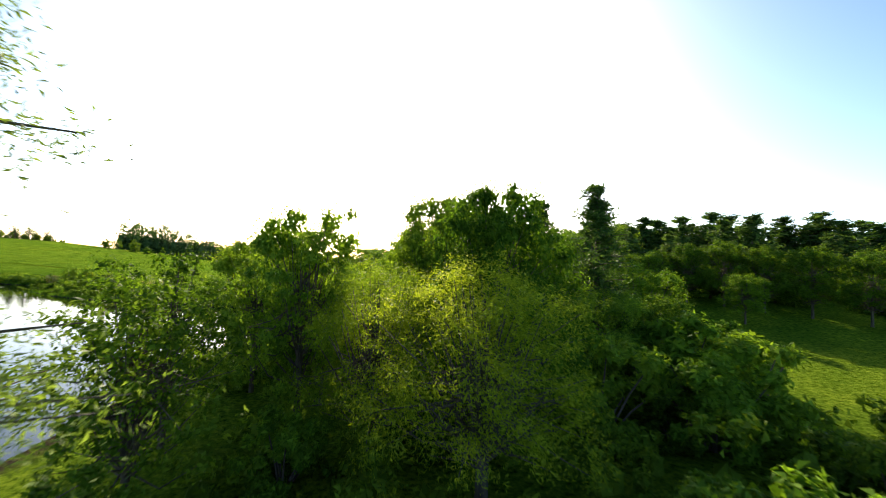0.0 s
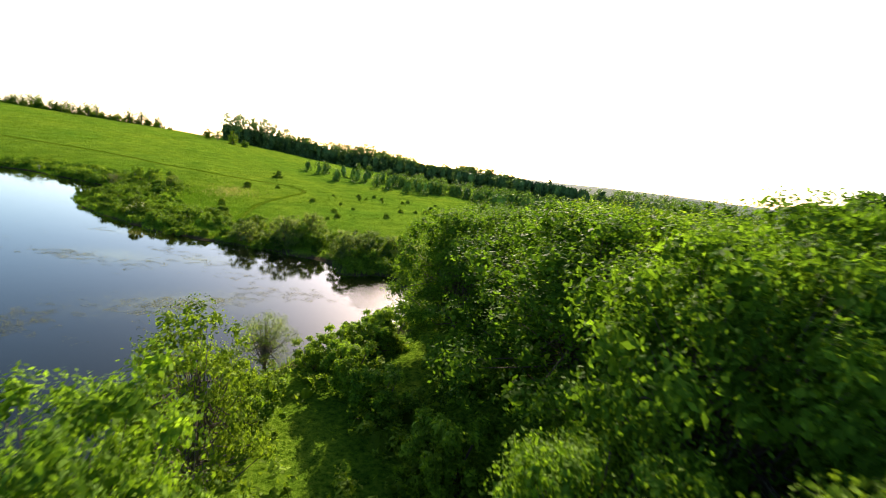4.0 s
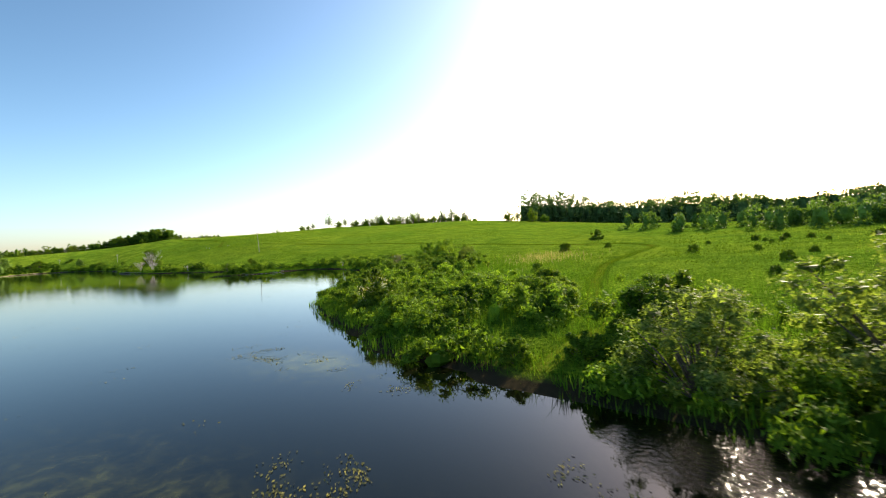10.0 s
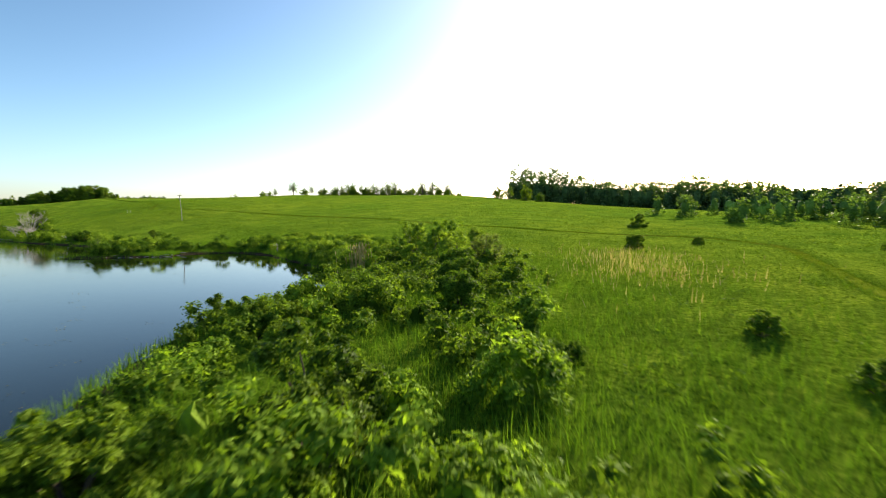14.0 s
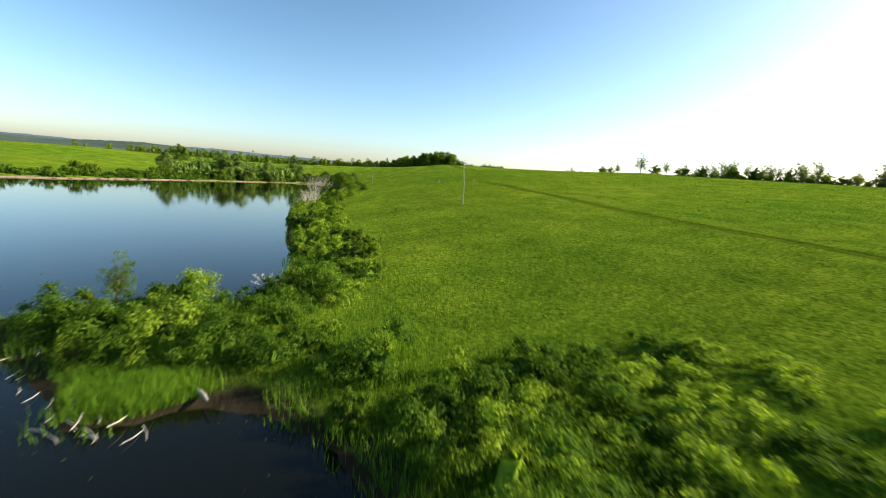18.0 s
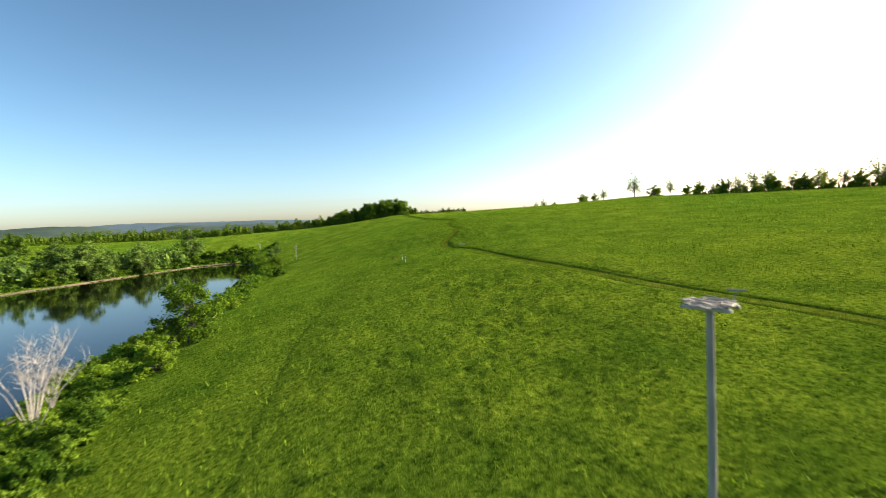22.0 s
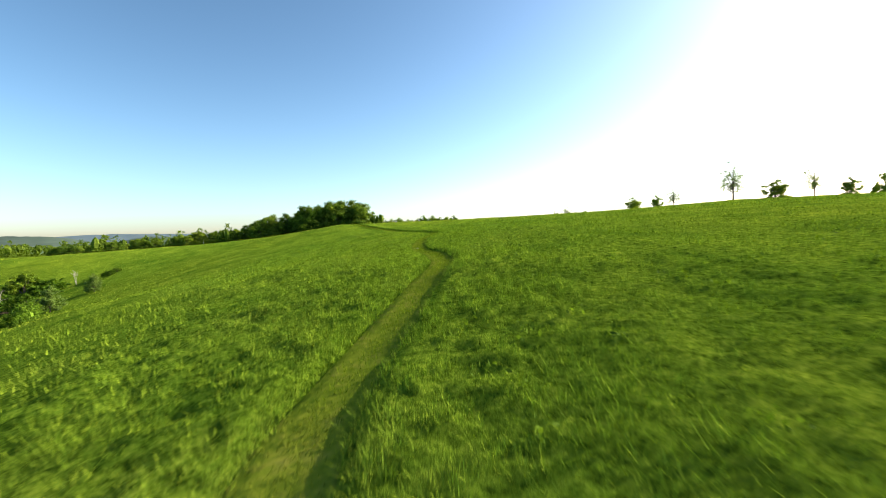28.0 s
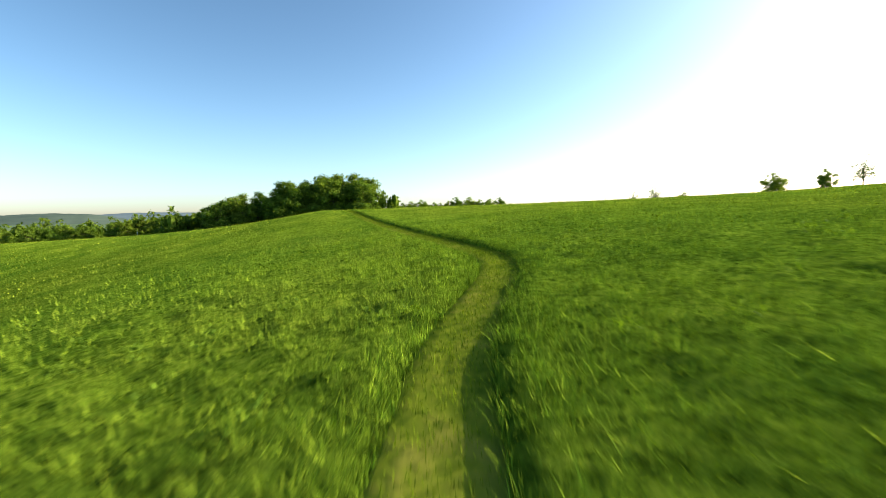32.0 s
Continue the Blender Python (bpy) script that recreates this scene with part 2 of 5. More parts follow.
def meadow_material():
    m, nt, p, out = material("meadow")
    geo = node(nt, "ShaderNodeNewGeometry")
    fine = node(nt, "ShaderNodeTexNoise", {"Vector": geo.outputs["Position"], "Scale": 4.2, "Detail": 10.0, "Roughness": 0.75})
    mid = node(nt, "ShaderNodeTexNoise", {"Vector": geo.outputs["Position"], "Scale": 0.25, "Detail": 6.0, "Roughness": 0.6})
    big = node(nt, "ShaderNodeTexNoise", {"Vector": geo.outputs["Position"], "Scale": 0.03, "Detail": 3.0})
    c1 = ramp(nt, fine.outputs["Fac"], [(0.35, (0.026, 0.06, 0.006)), (0.5, (0.13, 0.225, 0.02)), (0.66, (0.265, 0.375, 0.042))])
    c2 = ramp(nt, mid.outputs["Fac"], [(0.3, (0.52, 0.64, 0.55)), (0.7, (1.32, 1.22, 1.0))])
    c3 = ramp(nt, big.outputs["Fac"], [(0.35, (0.85, 0.95, 0.9)), (0.65, (1.2, 1.08, 1.0))])
    col = mixed(nt, 1.0, mixed(nt, 1.0, c1, c2, "MULTIPLY"), c3, "MULTIPLY")
    # wet brown mud where the bank meets the water
    where = node(nt, "ShaderNodeSeparateXYZ", {0: geo.outputs["Position"]})
    edge = node(nt, "ShaderNodeMath", {0: mid.outputs["Fac"], 1: 0.5, 2: where.outputs["Z"]}, operation="MULTIPLY_ADD")
    mud = ramp(nt, edge.outputs[0], [(0.38, (1, 1, 1)), (0.52, (0, 0, 0))])
    col = mixed(nt, mud, col, (0.06, 0.05, 0.03))
    nt.links.new(col, p.inputs["Base Color"])
    p.inputs["Roughness"].default_value = 0.9
    p.inputs["Specular IOR Level"].default_value = 0.0
    b = node(nt, "ShaderNodeBump", {"Height": fine.outputs["Fac"], "Strength": 0.9, "Distance": 0.5})
    nt.links.new(b.outputs[0], p.inputs["Normal"])
    return m


def water_material():
    m, nt, p, out = material("pond_water")
    geo = node(nt, "ShaderNodeNewGeometry")
    pos = geo.outputs["Position"]
    # beds of weed below the surface show as olive patches
    beds = []
    for cx, cy, rx, ry, turn in ((-16, 23.6, 10, 5, 0.56), (-26.5, 32, 11, 5.5, 0), (-21, 34, 6.5, 4.2, 0.2), (-32, 41, 7, 3.2, 0.2)):
        place = node(nt, "ShaderNodeMapping", {"Vector": pos, "Location": (cx, cy, 0), "Rotation": (0, 0, turn), "Scale": (rx, ry, 1)}, vector_type="TEXTURE")
        beds.append(node(nt, "ShaderNodeTexGradient", {"Vector": place.outputs[0]}, gradient_type="SPHERICAL").outputs["Fac"])
    most = beds[0]
    for bed in beds[1:]:
        most = node(nt, "ShaderNodeMath", {0: most, 1: bed}, operation="MAXIMUM").outputs[0]
    band = node(nt, "ShaderNodeMath", {0: most, 1: 0.5}, operation="MULTIPLY")
    mats = node(nt, "ShaderNodeTexNoise", {"Vector": pos, "Scale": 2.0, "Detail": 12.0, "Roughness": 0.74, "Distortion": 0.25})
    both = node(nt, "ShaderNodeMath", {0: mats.outputs["Fac"], 1: band.outputs[0]}, operation="ADD")
    weed = ramp(nt, both.outputs[0], [(0.64, (0.0035, 0.0045, 0.0022)), (0.76, (0.011, 0.012, 0.004)), (0.88, (0.03, 0.032, 0.008)), (1.0, (0.075, 0.078, 0.018))])
    nt.links.new(weed, p.inputs["Base Color"])
    p.inputs["IOR"].default_value = 1.285
    # a breeze roughens the small cove
    cove = node(nt, "ShaderNodeMapping", {"Vector": pos, "Location": (0.12, -3.0, 0), "Scale": (0.1, 0.1, 0)})
    ruffle = node(nt, "ShaderNodeTexGradient", {"Vector": cove.outputs[0]}, gradient_type="SPHERICAL")
    strip = node(nt, "ShaderNodeMapping", {"Vector": pos, "Location": (18.5 / 6.5, -40.2 / 2.6, 0), "Scale": (1 / 6.5, 1 / 2.6, 0)})
    breeze = node(nt, "ShaderNodeTexGradient", {"Vector": strip.outputs[0]}, gradient_type="SPHERICAL")
    ruffle = node(nt, "ShaderNodeMath", {0: ruffle.outputs["Fac"], 1: breeze.outputs["Fac"]}, operation="MAXIMUM")
    gusts = node(nt, "ShaderNodeTexNoise", {"Vector": pos, "Scale": 1.3, "Detail": 4.0})
    ragged = node(nt, "ShaderNodeMath", {0: gusts.outputs["Fac"], 1: 0.35, 2: -0.17}, operation="MULTIPLY_ADD")
    ruffle = node(nt, "ShaderNodeMath", {0: ruffle.outputs[0], 1: ragged.outputs[0]}, operation="ADD")
    rough = node(nt, "ShaderNodeMapRange", {"Value": ruffle.outputs[0], "From Min": 0.4, "From Max": 0.48, "To Min": 0.025, "To Max": 0.15})
    nt.links.new(rough.outputs[0], p.inputs["Roughness"])
    rip = node(nt, "ShaderNodeTexNoise", {"Vector": pos, "Scale": 1.1, "Detail": 3.0})
    fine = node(nt, "ShaderNodeTexNoise", {"Vector": pos, "Scale": 9.0, "Detail": 3.0})
    calm = node(nt, "ShaderNodeTexNoise", {"Vector": pos, "Scale": 0.035, "Detail": 2.0})
    h = node(nt, "ShaderNodeMath", {0: rip.outputs["Fac"], 1: fine.outputs["Fac"]}, operation="ADD")
    h2 = node(nt, "ShaderNodeMath", {0: h.outputs[0], 1: calm.outputs["Fac"]}, operation="MULTIPLY")
    b = node(nt, "ShaderNodeBump", {"Height": h2.outputs[0], "Strength": 0.05, "Distance": 0.05})
    chop = node(nt, "ShaderNodeMapRange", {"Value": ruffle.outputs[0], "From Min": 0.4, "From Max": 0.5, "To Min": 0.05, "To Max": 0.9})
    nt.links.new(chop.outputs[0], b.inputs["Strength"])
    nt.links.new(b.outputs[0], p.inputs["Normal"])
    return m


MEADOW = meadow_material()
WATER = water_material()
MOWN_GRASS = rough_surface("mown_grass", [(0.35, (0.072, 0.12, 0.009)), (0.5, (0.138, 0.182, 0.015)), (0.66, (0.2, 0.21, 0.03))], 4.0, 0.9, 0.6, gloss=0.0)
LEAF_MID = foliage("leaf_mid", (0.054, 0.108, 0.009), (0.122, 0.21, 0.024), 0.43, 0.6, depth=0.3)
LEAF_MAPLE = foliage("maple_leaf", (0.06, 0.12, 0.01), (0.132, 0.23, 0.026), 0.5, 0.6, depth=0.3)
LEAF_DARK = foliage("leaf_dark", (0.04, 0.085, 0.009), (0.095, 0.16, 0.02), 0.42)
LEAF_LIGHT = foliage("leaf_light", (0.085, 0.165, 0.014), (0.185, 0.3, 0.034), 0.44, 0.6, depth=0.3)
LEAF_YELLOW = foliage("leaf_yellow", (0.18, 0.255, 0.018), (0.265, 0.35, 0.038), 0.62, depth=0.2)
LEAF_GREY = foliage("leaf_grey", (0.085, 0.135, 0.032), (0.175, 0.24, 0.068), 0.5)
NEEDLE = foliage("needle", (0.036, 0.08, 0.024), (0.085, 0.15, 0.042), 0.35)
NEEDLE_LIGHT = foliage("needle_light", (0.07, 0.125, 0.03), (0.15, 0.23, 0.055), 0.4)
OAK_LEAF = foliage("oak_leaf", (0.06, 0.12, 0.014), (0.135, 0.22, 0.03), 0.4, 0.6, depth=0.36)
# leaves of the far woods, paler and greyer for slight haze painted in
HAZY_LEAF = foliage("hazy_leaf", (0.065, 0.115, 0.045), (0.115, 0.185, 0.07), 0.35, fine=0.25, depth=0.4)
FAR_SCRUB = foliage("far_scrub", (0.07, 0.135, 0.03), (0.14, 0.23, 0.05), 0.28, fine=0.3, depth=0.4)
RUSSET = foliage("russet_leaf", (0.13, 0.095, 0.03), (0.23, 0.165, 0.055), 0.3)
BLOSSOM = foliage("blossom", (0.45, 0.45, 0.3), (0.7, 0.68, 0.5), 0.3)
BLADE = foliage("grass_blade", (0.09, 0.18, 0.014), (0.225, 0.34, 0.03), 0.07, 0.6, 0.3, (0.235, 0.28, 0.05), 0.65, 3.6, 0.0)
CLIPPED = foliage("clipped_blade", (0.11, 0.175, 0.011), (0.195, 0.26, 0.021), 0.2, 0.6, 0.5, (0.175, 0.165, 0.035), 0.3, 1.5, 0.0)
SEDGE = foliage("sedge_blade", (0.042, 0.115, 0.011), (0.095, 0.2, 0.02), 0.3, 0.6, gloss=0.0)
STRAW = foliage("dry_reed", (0.26, 0.21, 0.11), (0.47, 0.4, 0.24), 0.3)
WEED = foliage("weed_leaf", (0.035, 0.085, 0.008), (0.075, 0.15, 0.015), 0.3, 0.8, gloss=0.03)
ALGAE = foliage("pond_weed", (0.07, 0.075, 0.018), (0.19, 0.18, 0.045), 0.1, 0.5, depth=0.4, fine=0.5)
BARK = rough_surface("bark", [(0.3, (0.05, 0.04, 0.03)), (0.7, (0.16, 0.13, 0.1))], 9.0, 0.9, 0.6, (1, 1, 0.2))
DEADWOOD = rough_surface("dead_wood", [(0.3, (0.3, 0.27, 0.23)), (0.7, (0.55, 0.51, 0.46))], 9.0, 0.8, 0.5, (1, 1, 0.2))
GREYWOOD = rough_surface("grey_wood", [(0.3, (0.2, 0.18, 0.155)), (0.7, (0.42, 0.385, 0.34))], 7.0, 0.8, 0.4, (1, 1, 0.15))
WHITEPAINT = rough_surface("white_paint", [(0.3, (0.7, 0.7, 0.68)), (0.7, (0.82, 0.82, 0.8))], 5.0, 0.5, 0.1)
MUD = rough_surface("dried_mud", [(0.3, (0.16, 0.12, 0.08)), (0.7, (0.3, 0.24, 0.17))], 3.0, 0.9, 0.5)
GRAVEL = rough_surface("pale_gravel", [(0.3, (0.1, 0.09, 0.065)), (0.7, (0.27, 0.24, 0.185))], 12.0, 0.9, 0.8)
# blue-green base colour has some distance haze painted in
HILL = rough_surface("hazy_wooded_hill", [(0.35, (0.035, 0.06, 0.05)), (0.65, (0.07, 0.105, 0.08))], 0.02, 0.95, 0.3)
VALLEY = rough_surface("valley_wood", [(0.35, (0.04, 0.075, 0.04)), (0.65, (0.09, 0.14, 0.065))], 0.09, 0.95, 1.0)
# blue base colour stands in for the haze over the farthest ridge
HILL_HAZY = rough_surface("hazy_distant_hill", [(0.35, (0.07, 0.11, 0.14)), (0.65, (0.1, 0.145, 0.17))], 0.01, 0.95, 0.2)


# ---- mesh helpers ----
def np_mesh(name, verts, faces, mat, smooth=False):
    """A mesh from an array of corners and an array of faces that all have the same number of corners."""
    verts, faces = np.asarray(verts, np.float32), np.asarray(faces, np.int32)
    me = bpy.data.meshes.new(name)
    k = faces.shape[1]
    me.vertices.add(len(verts))
    me.vertices.foreach_set("co", verts.ravel())
    me.loops.add(faces.size)
    me.loops.foreach_set("vertex_index", faces.ravel())
    me.polygons.add(len(faces))
    me.polygons.foreach_set("loop_start", np.arange(0, faces.size, k, dtype=np.int32))
    me.polygons.foreach_set("use_smooth", np.full(len(faces), smooth))
    me.update(calc_edges=True)
    me.materials.append(mat)
    return me


def leaf_quads(points, size, rg, flat=0.0, slim=0.55, plain=False):
    """A diamond-shaped leaf at each point, or a plain triangle; flat turns them towards level."""
    n = len(points)
    a, b = rg.normal(size=(n, 3)), rg.normal(size=(n, 3))
    a[:, 2] *= 1 - flat
    b[:, 2] *= 1 - flat
    a /= np.linalg.norm(a, axis=1)[:, None] + 1e-9
    b -= (a * b).sum(1)[:, None] * a
    b /= np.linalg.norm(b, axis=1)[:, None] + 1e-9
    s = (np.asarray(size) * rg.uniform(0.65, 1.3, n))[:, None]
    if plain:
        v = np.stack([points - a * s, points + b * s * slim * 1.6, points + a * s], 1).reshape(-1, 3)
        return v, np.arange(3 * n).reshape(-1, 3)
    v = np.stack([points - a * s, points + b * s * slim, points + a * s, points - b * s * slim], 1).reshape(-1, 3)
    return v, np.arange(4 * n).reshape(-1, 4)


def tube(path, radii, sides=6):
    """A tapered tube along a path, open at its ends."""
    path, vs, fs = np.asarray(path, float), [], []
    ring = np.arange(sides) * 2 * np.pi / sides
    for i, p in enumerate(path):
        d = path[min(i + 1, len(path) - 1)] - path[max(i - 1, 0)]
        d /= np.linalg.norm(d) + 1e-9
        u = np.cross(d, (0.3, 1, 0.2))
        u /= np.linalg.norm(u)
        w = np.cross(d, u)
        vs.append(p + radii[i] * (np.cos(ring)[:, None] * u + np.sin(ring)[:, None] * w))
    for i in range(len(path) - 1):
        for j in range(sides):
            k = (j + 1) % sides
            fs.append((i * sides + j, i * sides + k, (i + 1) * sides + k, (i + 1) * sides + j))
    return np.vstack(vs), np.array(fs)


def joined(pieces):
    vs, fs, n = [], [], 0
    for v, f in pieces:
        vs.append(v)
        fs.append(f + n)
        n += len(v)
    return np.vstack(vs), np.vstack(fs)


def part(name, mesh, parent, label=""):
    ob = new(name, mesh)
    ob.parent = parent
    return tagged(ob, label)


def thing(name, x, y, z, label, category, group="", turn=0.0, scale=1.0):
    ob = new(name)
    ob.empty_display_size = 0.2
    ob.matrix_basis = Matrix.LocRotScale((x, y, z), Euler((0, 0, turn)), (scale, scale, scale))
    return tagged(ob, label, category, group)


# ---- plants ----
def hearts(centres, rx, rz, rg, sides=7, rings=4):
    """Small closed hulls of twigs and inner leaves, which keep a bush or a crown from being seen through."""
    n = len(centres)
    up = np.linspace(0, np.pi, rings)
    turn = np.arange(sides) * 2 * np.pi / sides
    unit = np.stack([np.outer(np.sin(up), np.cos(turn)), np.outer(np.sin(up), np.sin(turn)), np.outer(np.cos(up), np.ones(sides))], -1).reshape(-1, 3)
    k = len(unit)
    v = unit[None] * np.stack([rx, rx, rz], -1)[:, None, :] * rg.uniform(0.55, 1.25, (n, k, 1)) + centres[:, None, :]
    a = (np.arange(rings - 1)[:, None] * sides + np.arange(sides)[None]).ravel()
    b = (np.arange(rings - 1)[:, None] * sides + (np.arange(sides)[None] + 1) % sides).ravel()
    f = np.vstack([np.c_[a, b, b + sides], np.c_[a, b + sides, a + sides]])
    return v.reshape(-1, 3), (f[None] + (np.arange(n) * k)[:, None, None]).reshape(-1, 3)


def lobes(rg, n, radius, z0, z1, top=0.35):
    """Centres and radii of the clumps that make up a crown."""
    out = []
    for _ in range(n):
        h = rg.uniform(0, 1)
        wide = radius * math.sqrt(max(0.05, 1 - ((h - top) / (1 - top if h > top else top + 0.35)) ** 2))
        a, r = rg.uniform(0, 2 * math.pi), math.sqrt(rg.uniform(0.05, 1)) * wide * 0.85
        out.append((r * math.cos(a), r * math.sin(a), z0 + (z1 - z0) * h, radius * rg.uniform(0.16, 0.32)))
    return np.array(out)


def crown_points(rg, lobe, count, twigs=10):
    """Leaf places along the twigs that spray out of each clump, outwards and upwards."""
    n = len(lobe)
    away = lobe[:, :3] - np.array((0, 0, lobe[:, 2].mean()))
    away /= np.linalg.norm(away, axis=1)[:, None] + 0.3
    d = rg.normal(size=(n, twigs, 3)) + away[:, None, :] * 0.7 + np.array((0, 0, 0.35))
    d /= np.linalg.norm(d, axis=2)[:, :, None]
    d *= rg.uniform(0.7, 1.2, (n, twigs, 1))
    pick = rg.choice(n, count, p=lobe[:, 3] ** 2 / (lobe[:, 3] ** 2).sum())
    u = rg.uniform(0.15, 1.0, count) ** 0.75
    r = lobe[pick, 3]
    p = lobe[pick, :3] + d[pick, rg.integers(0, twigs, count)] * (u * r)[:, None]
    return p + np.clip(rg.normal(size=(count, 3)), -1.7, 1.7) * (r * (0.26 - 0.1 * u))[:, None] * np.array((1, 1, 0.7))


def domed(rg, n, radius, z0, z1, belly=0.45, fat=1.0):
    """Centres and radii of the clumps of an uneven, rounded crown, most of them near its outside."""
    d = rg.normal(size=(n, 3))
    d /= np.linalg.norm(d, axis=1)[:, None]
    d[:, 2] = np.where(d[:, 2] < -0.6, -d[:, 2], d[:, 2])
    lump = np.ones(n)
    for _ in range(9):
        u = rg.normal(size=3)
        lump += rg.uniform(-0.22, 0.3) * np.maximum(d @ (u / np.linalg.norm(u)), 0) ** 5
    mid = z0 + (z1 - z0) * belly
    tall = np.where(d[:, 2] > 0, z1 - mid, mid - z0)
    p = np.c_[d[:, 0] * radius, d[:, 1] * radius, d[:, 2] * tall] * (lump * rg.uniform(0.1, 1.0, n) ** 0.5)[:, None]
    return np.c_[p[:, :2], p[:, 2] + mid, radius * fat * rg.uniform(0.14, 0.28, n)]


def sprays(rg, lobe, count, size, slim=0.5, plain=False, flat=0.85, away=None):
    """Leaves laid over the upper and outer side of each clump."""
    pick = rg.choice(len(lobe), count, p=lobe[:, 3] ** 2 / (lobe[:, 3] ** 2).sum())
    if away is None:
        away = lobe[:, :3] - np.array((0, 0, lobe[:, 2].mean()))
        away /= np.linalg.norm(away, axis=1)[:, None] + 0.3
    d = rg.normal(size=(count, 3))
    d[:, 2] = np.where(rg.random(count) < 0.4, np.abs(d[:, 2]), d[:, 2])
    d = d / np.linalg.norm(d, axis=1)[:, None] + 0.55 * away[pick]
    d /= np.linalg.norm(d, axis=1)[:, None] + 1e-6
    deep = rg.uniform(0.12, 1.15, count) ** 0.75
    p = lobe[pick, :3] + d * (lobe[pick, 3] * deep)[:, None] * np.array((1, 1, flat))
    n = d * 0.7 + np.array((0, 0, 0.4)) + rg.normal(size=(count, 3)) * 0.5
    n /= np.linalg.norm(n, axis=1)[:, None] + 1e-6
    a = np.cross(n, rg.normal(size=(count, 3)))
    a /= np.linalg.norm(a, axis=1)[:, None] + 1e-6
    b = np.cross(n, a)
    s = (size * rg.uniform(0.65, 1.3, count) * np.where(deep < 0.62, (1.8 if plain else 2.0) if slim > 0.3 else 1.2, 1.0))[:, None]
    if plain:
        return np.stack([p - a * s, p + b * s * slim * 1.6, p + a * s], 1).reshape(-1, 3), np.arange(3 * count).reshape(-1, 3)
    v = np.stack([p - a * s, p + b * s * slim, p + a * s, p - b * s * slim], 1).reshape(-1, 3)
    q = np.arange(4 * count).reshape(-1, 4)
    return v, np.vstack([q[:, (0, 1, 2)], q[:, (0, 2, 3)]])


def limbs(rg, lobe, height, trunk_r, share=0.7):
    top = np.array((rg.normal() * 0.15, rg.normal() * 0.15, height * 0.85))
    stem = [np.array((0, 0, -0.2)), np.array((0, 0, height * 0.2)), top * np.array((0.5, 0.5, 0.6)), top]
    pieces = [tube(stem, [trunk_r * 1.25, trunk_r, trunk_r * 0.6, trunk_r * 0.12], 7)]
    for l in lobe[rg.choice(len(lobe), int(len(lobe) * share), replace=False)]:
        s = rg.uniform(0.2, 0.75)
        a = top * np.array((s, s, 1)) * np.array((1, 1, s))
        mid = (a + l[:3]) / 2 + np.array((0, 0, -0.08 * height * rg.uniform(0, 1)))
        pieces.append(tube([a, mid, l[:3]], [trunk_r * 0.35, trunk_r * 0.2, trunk_r * 0.06], 4))
    return joined(pieces)


TREE_KINDS = {}


def tree_kind(key, seed, radius, height, clear, nlobes, leaves, leaf, mat, bark=None, trunk_r=0.14, share=0.7, top=0.45, heart=0.2, wispy=False, fat=1.0, slim=0.5):
    """Meshes of one kind of broadleaf tree: its trunk with limbs, and its crown."""
    rg = np.random.default_rng(seed)
    lobe = domed(rg, nlobes, radius, clear, height - radius * 0.12, top, fat)
    v, f = limbs(rg, lobe, height, trunk_r, share)
    trunk = np_mesh(key + "_trunk", v, f, bark or BARK, True)
    core = lobe[:, 3] * heart
    leafage = leaf_quads(crown_points(rg, lobe, leaves), leaf, rg, 0.35, plain=True) if wispy else sprays(rg, lobe, leaves, leaf, slim, plain=leaf > 0.08)
    crown = np_mesh(key + "_crown", *joined([leafage, hearts(lobe[:, :3], core, core * 0.7, rg, 5, 4)]), mat)
    TREE_KINDS[key] = (trunk, crown)


def conifer_kind(key, seed, radius, height, clear, leaves, leaf, mat, whorls=14):
    rg = np.random.default_rng(seed)
    pieces, pts = [tube([(0, 0, -0.2), (0, 0, height * 0.6), (0, 0, height)], [0.16, 0.09, 0.02], 6)], []
    for i in range(whorls):
        u = i / whorls
        reach0 = radius * min(1.0, 0.45 + 2.2 * u) * (1 - u) ** 0.65 + 0.15
        for a in rg.uniform(0, 2 * math.pi, 7):
            h = clear + (height - clear) * min(0.97, max(0.0, u + rg.uniform(-1.6, 1.6) / whorls))
            reach = reach0 * rg.uniform(0.35, 1.25)
            tip = np.array((math.cos(a) * reach, math.sin(a) * reach, h + reach * rg.uniform(-0.2, 0.35)))
            pieces.append(tube([(0, 0, h), tip * np.array((0.5, 0.5, 1)) - np.array((0, 0, 0.05)), tip], [0.04, 0.025, 0.01], 4))
            n = max(10, int(leaves / whorls / 7))
            t = rg.uniform(0.15, 1.0, n)[:, None]
            pts.append(np.array((0, 0, h)) * (1 - t) + tip * t + rg.normal(size=(n, 3)) * np.array((0.16, 0.16, 0.13)) * max(reach, 0.6))
    v, f = joined(pieces)
    TREE_KINDS[key] = (np_mesh(key + "_trunk", v, f, BARK, True),
                       np_mesh(key + "_crown", *leaf_quads(np.vstack(pts), leaf, rg, 0.3, 0.3, True), mat))


def plant_tree(key, x, y, label, category="tree", name="tree", group="", scale=1.0, turn=None, z=None, wide=1.0):
    ob = thing(name, x, y, gz(x, y) if z is None else z, label, category, group, rng.uniform(0, 6.28) if turn is None else turn)
    ob.scale = (scale * wide, scale * wide, scale)
    trunk, crown = TREE_KINDS[key]
    part("trunk", trunk, ob)
    part("crown", crown, ob)
    return ob


BUSH_KINDS = {}


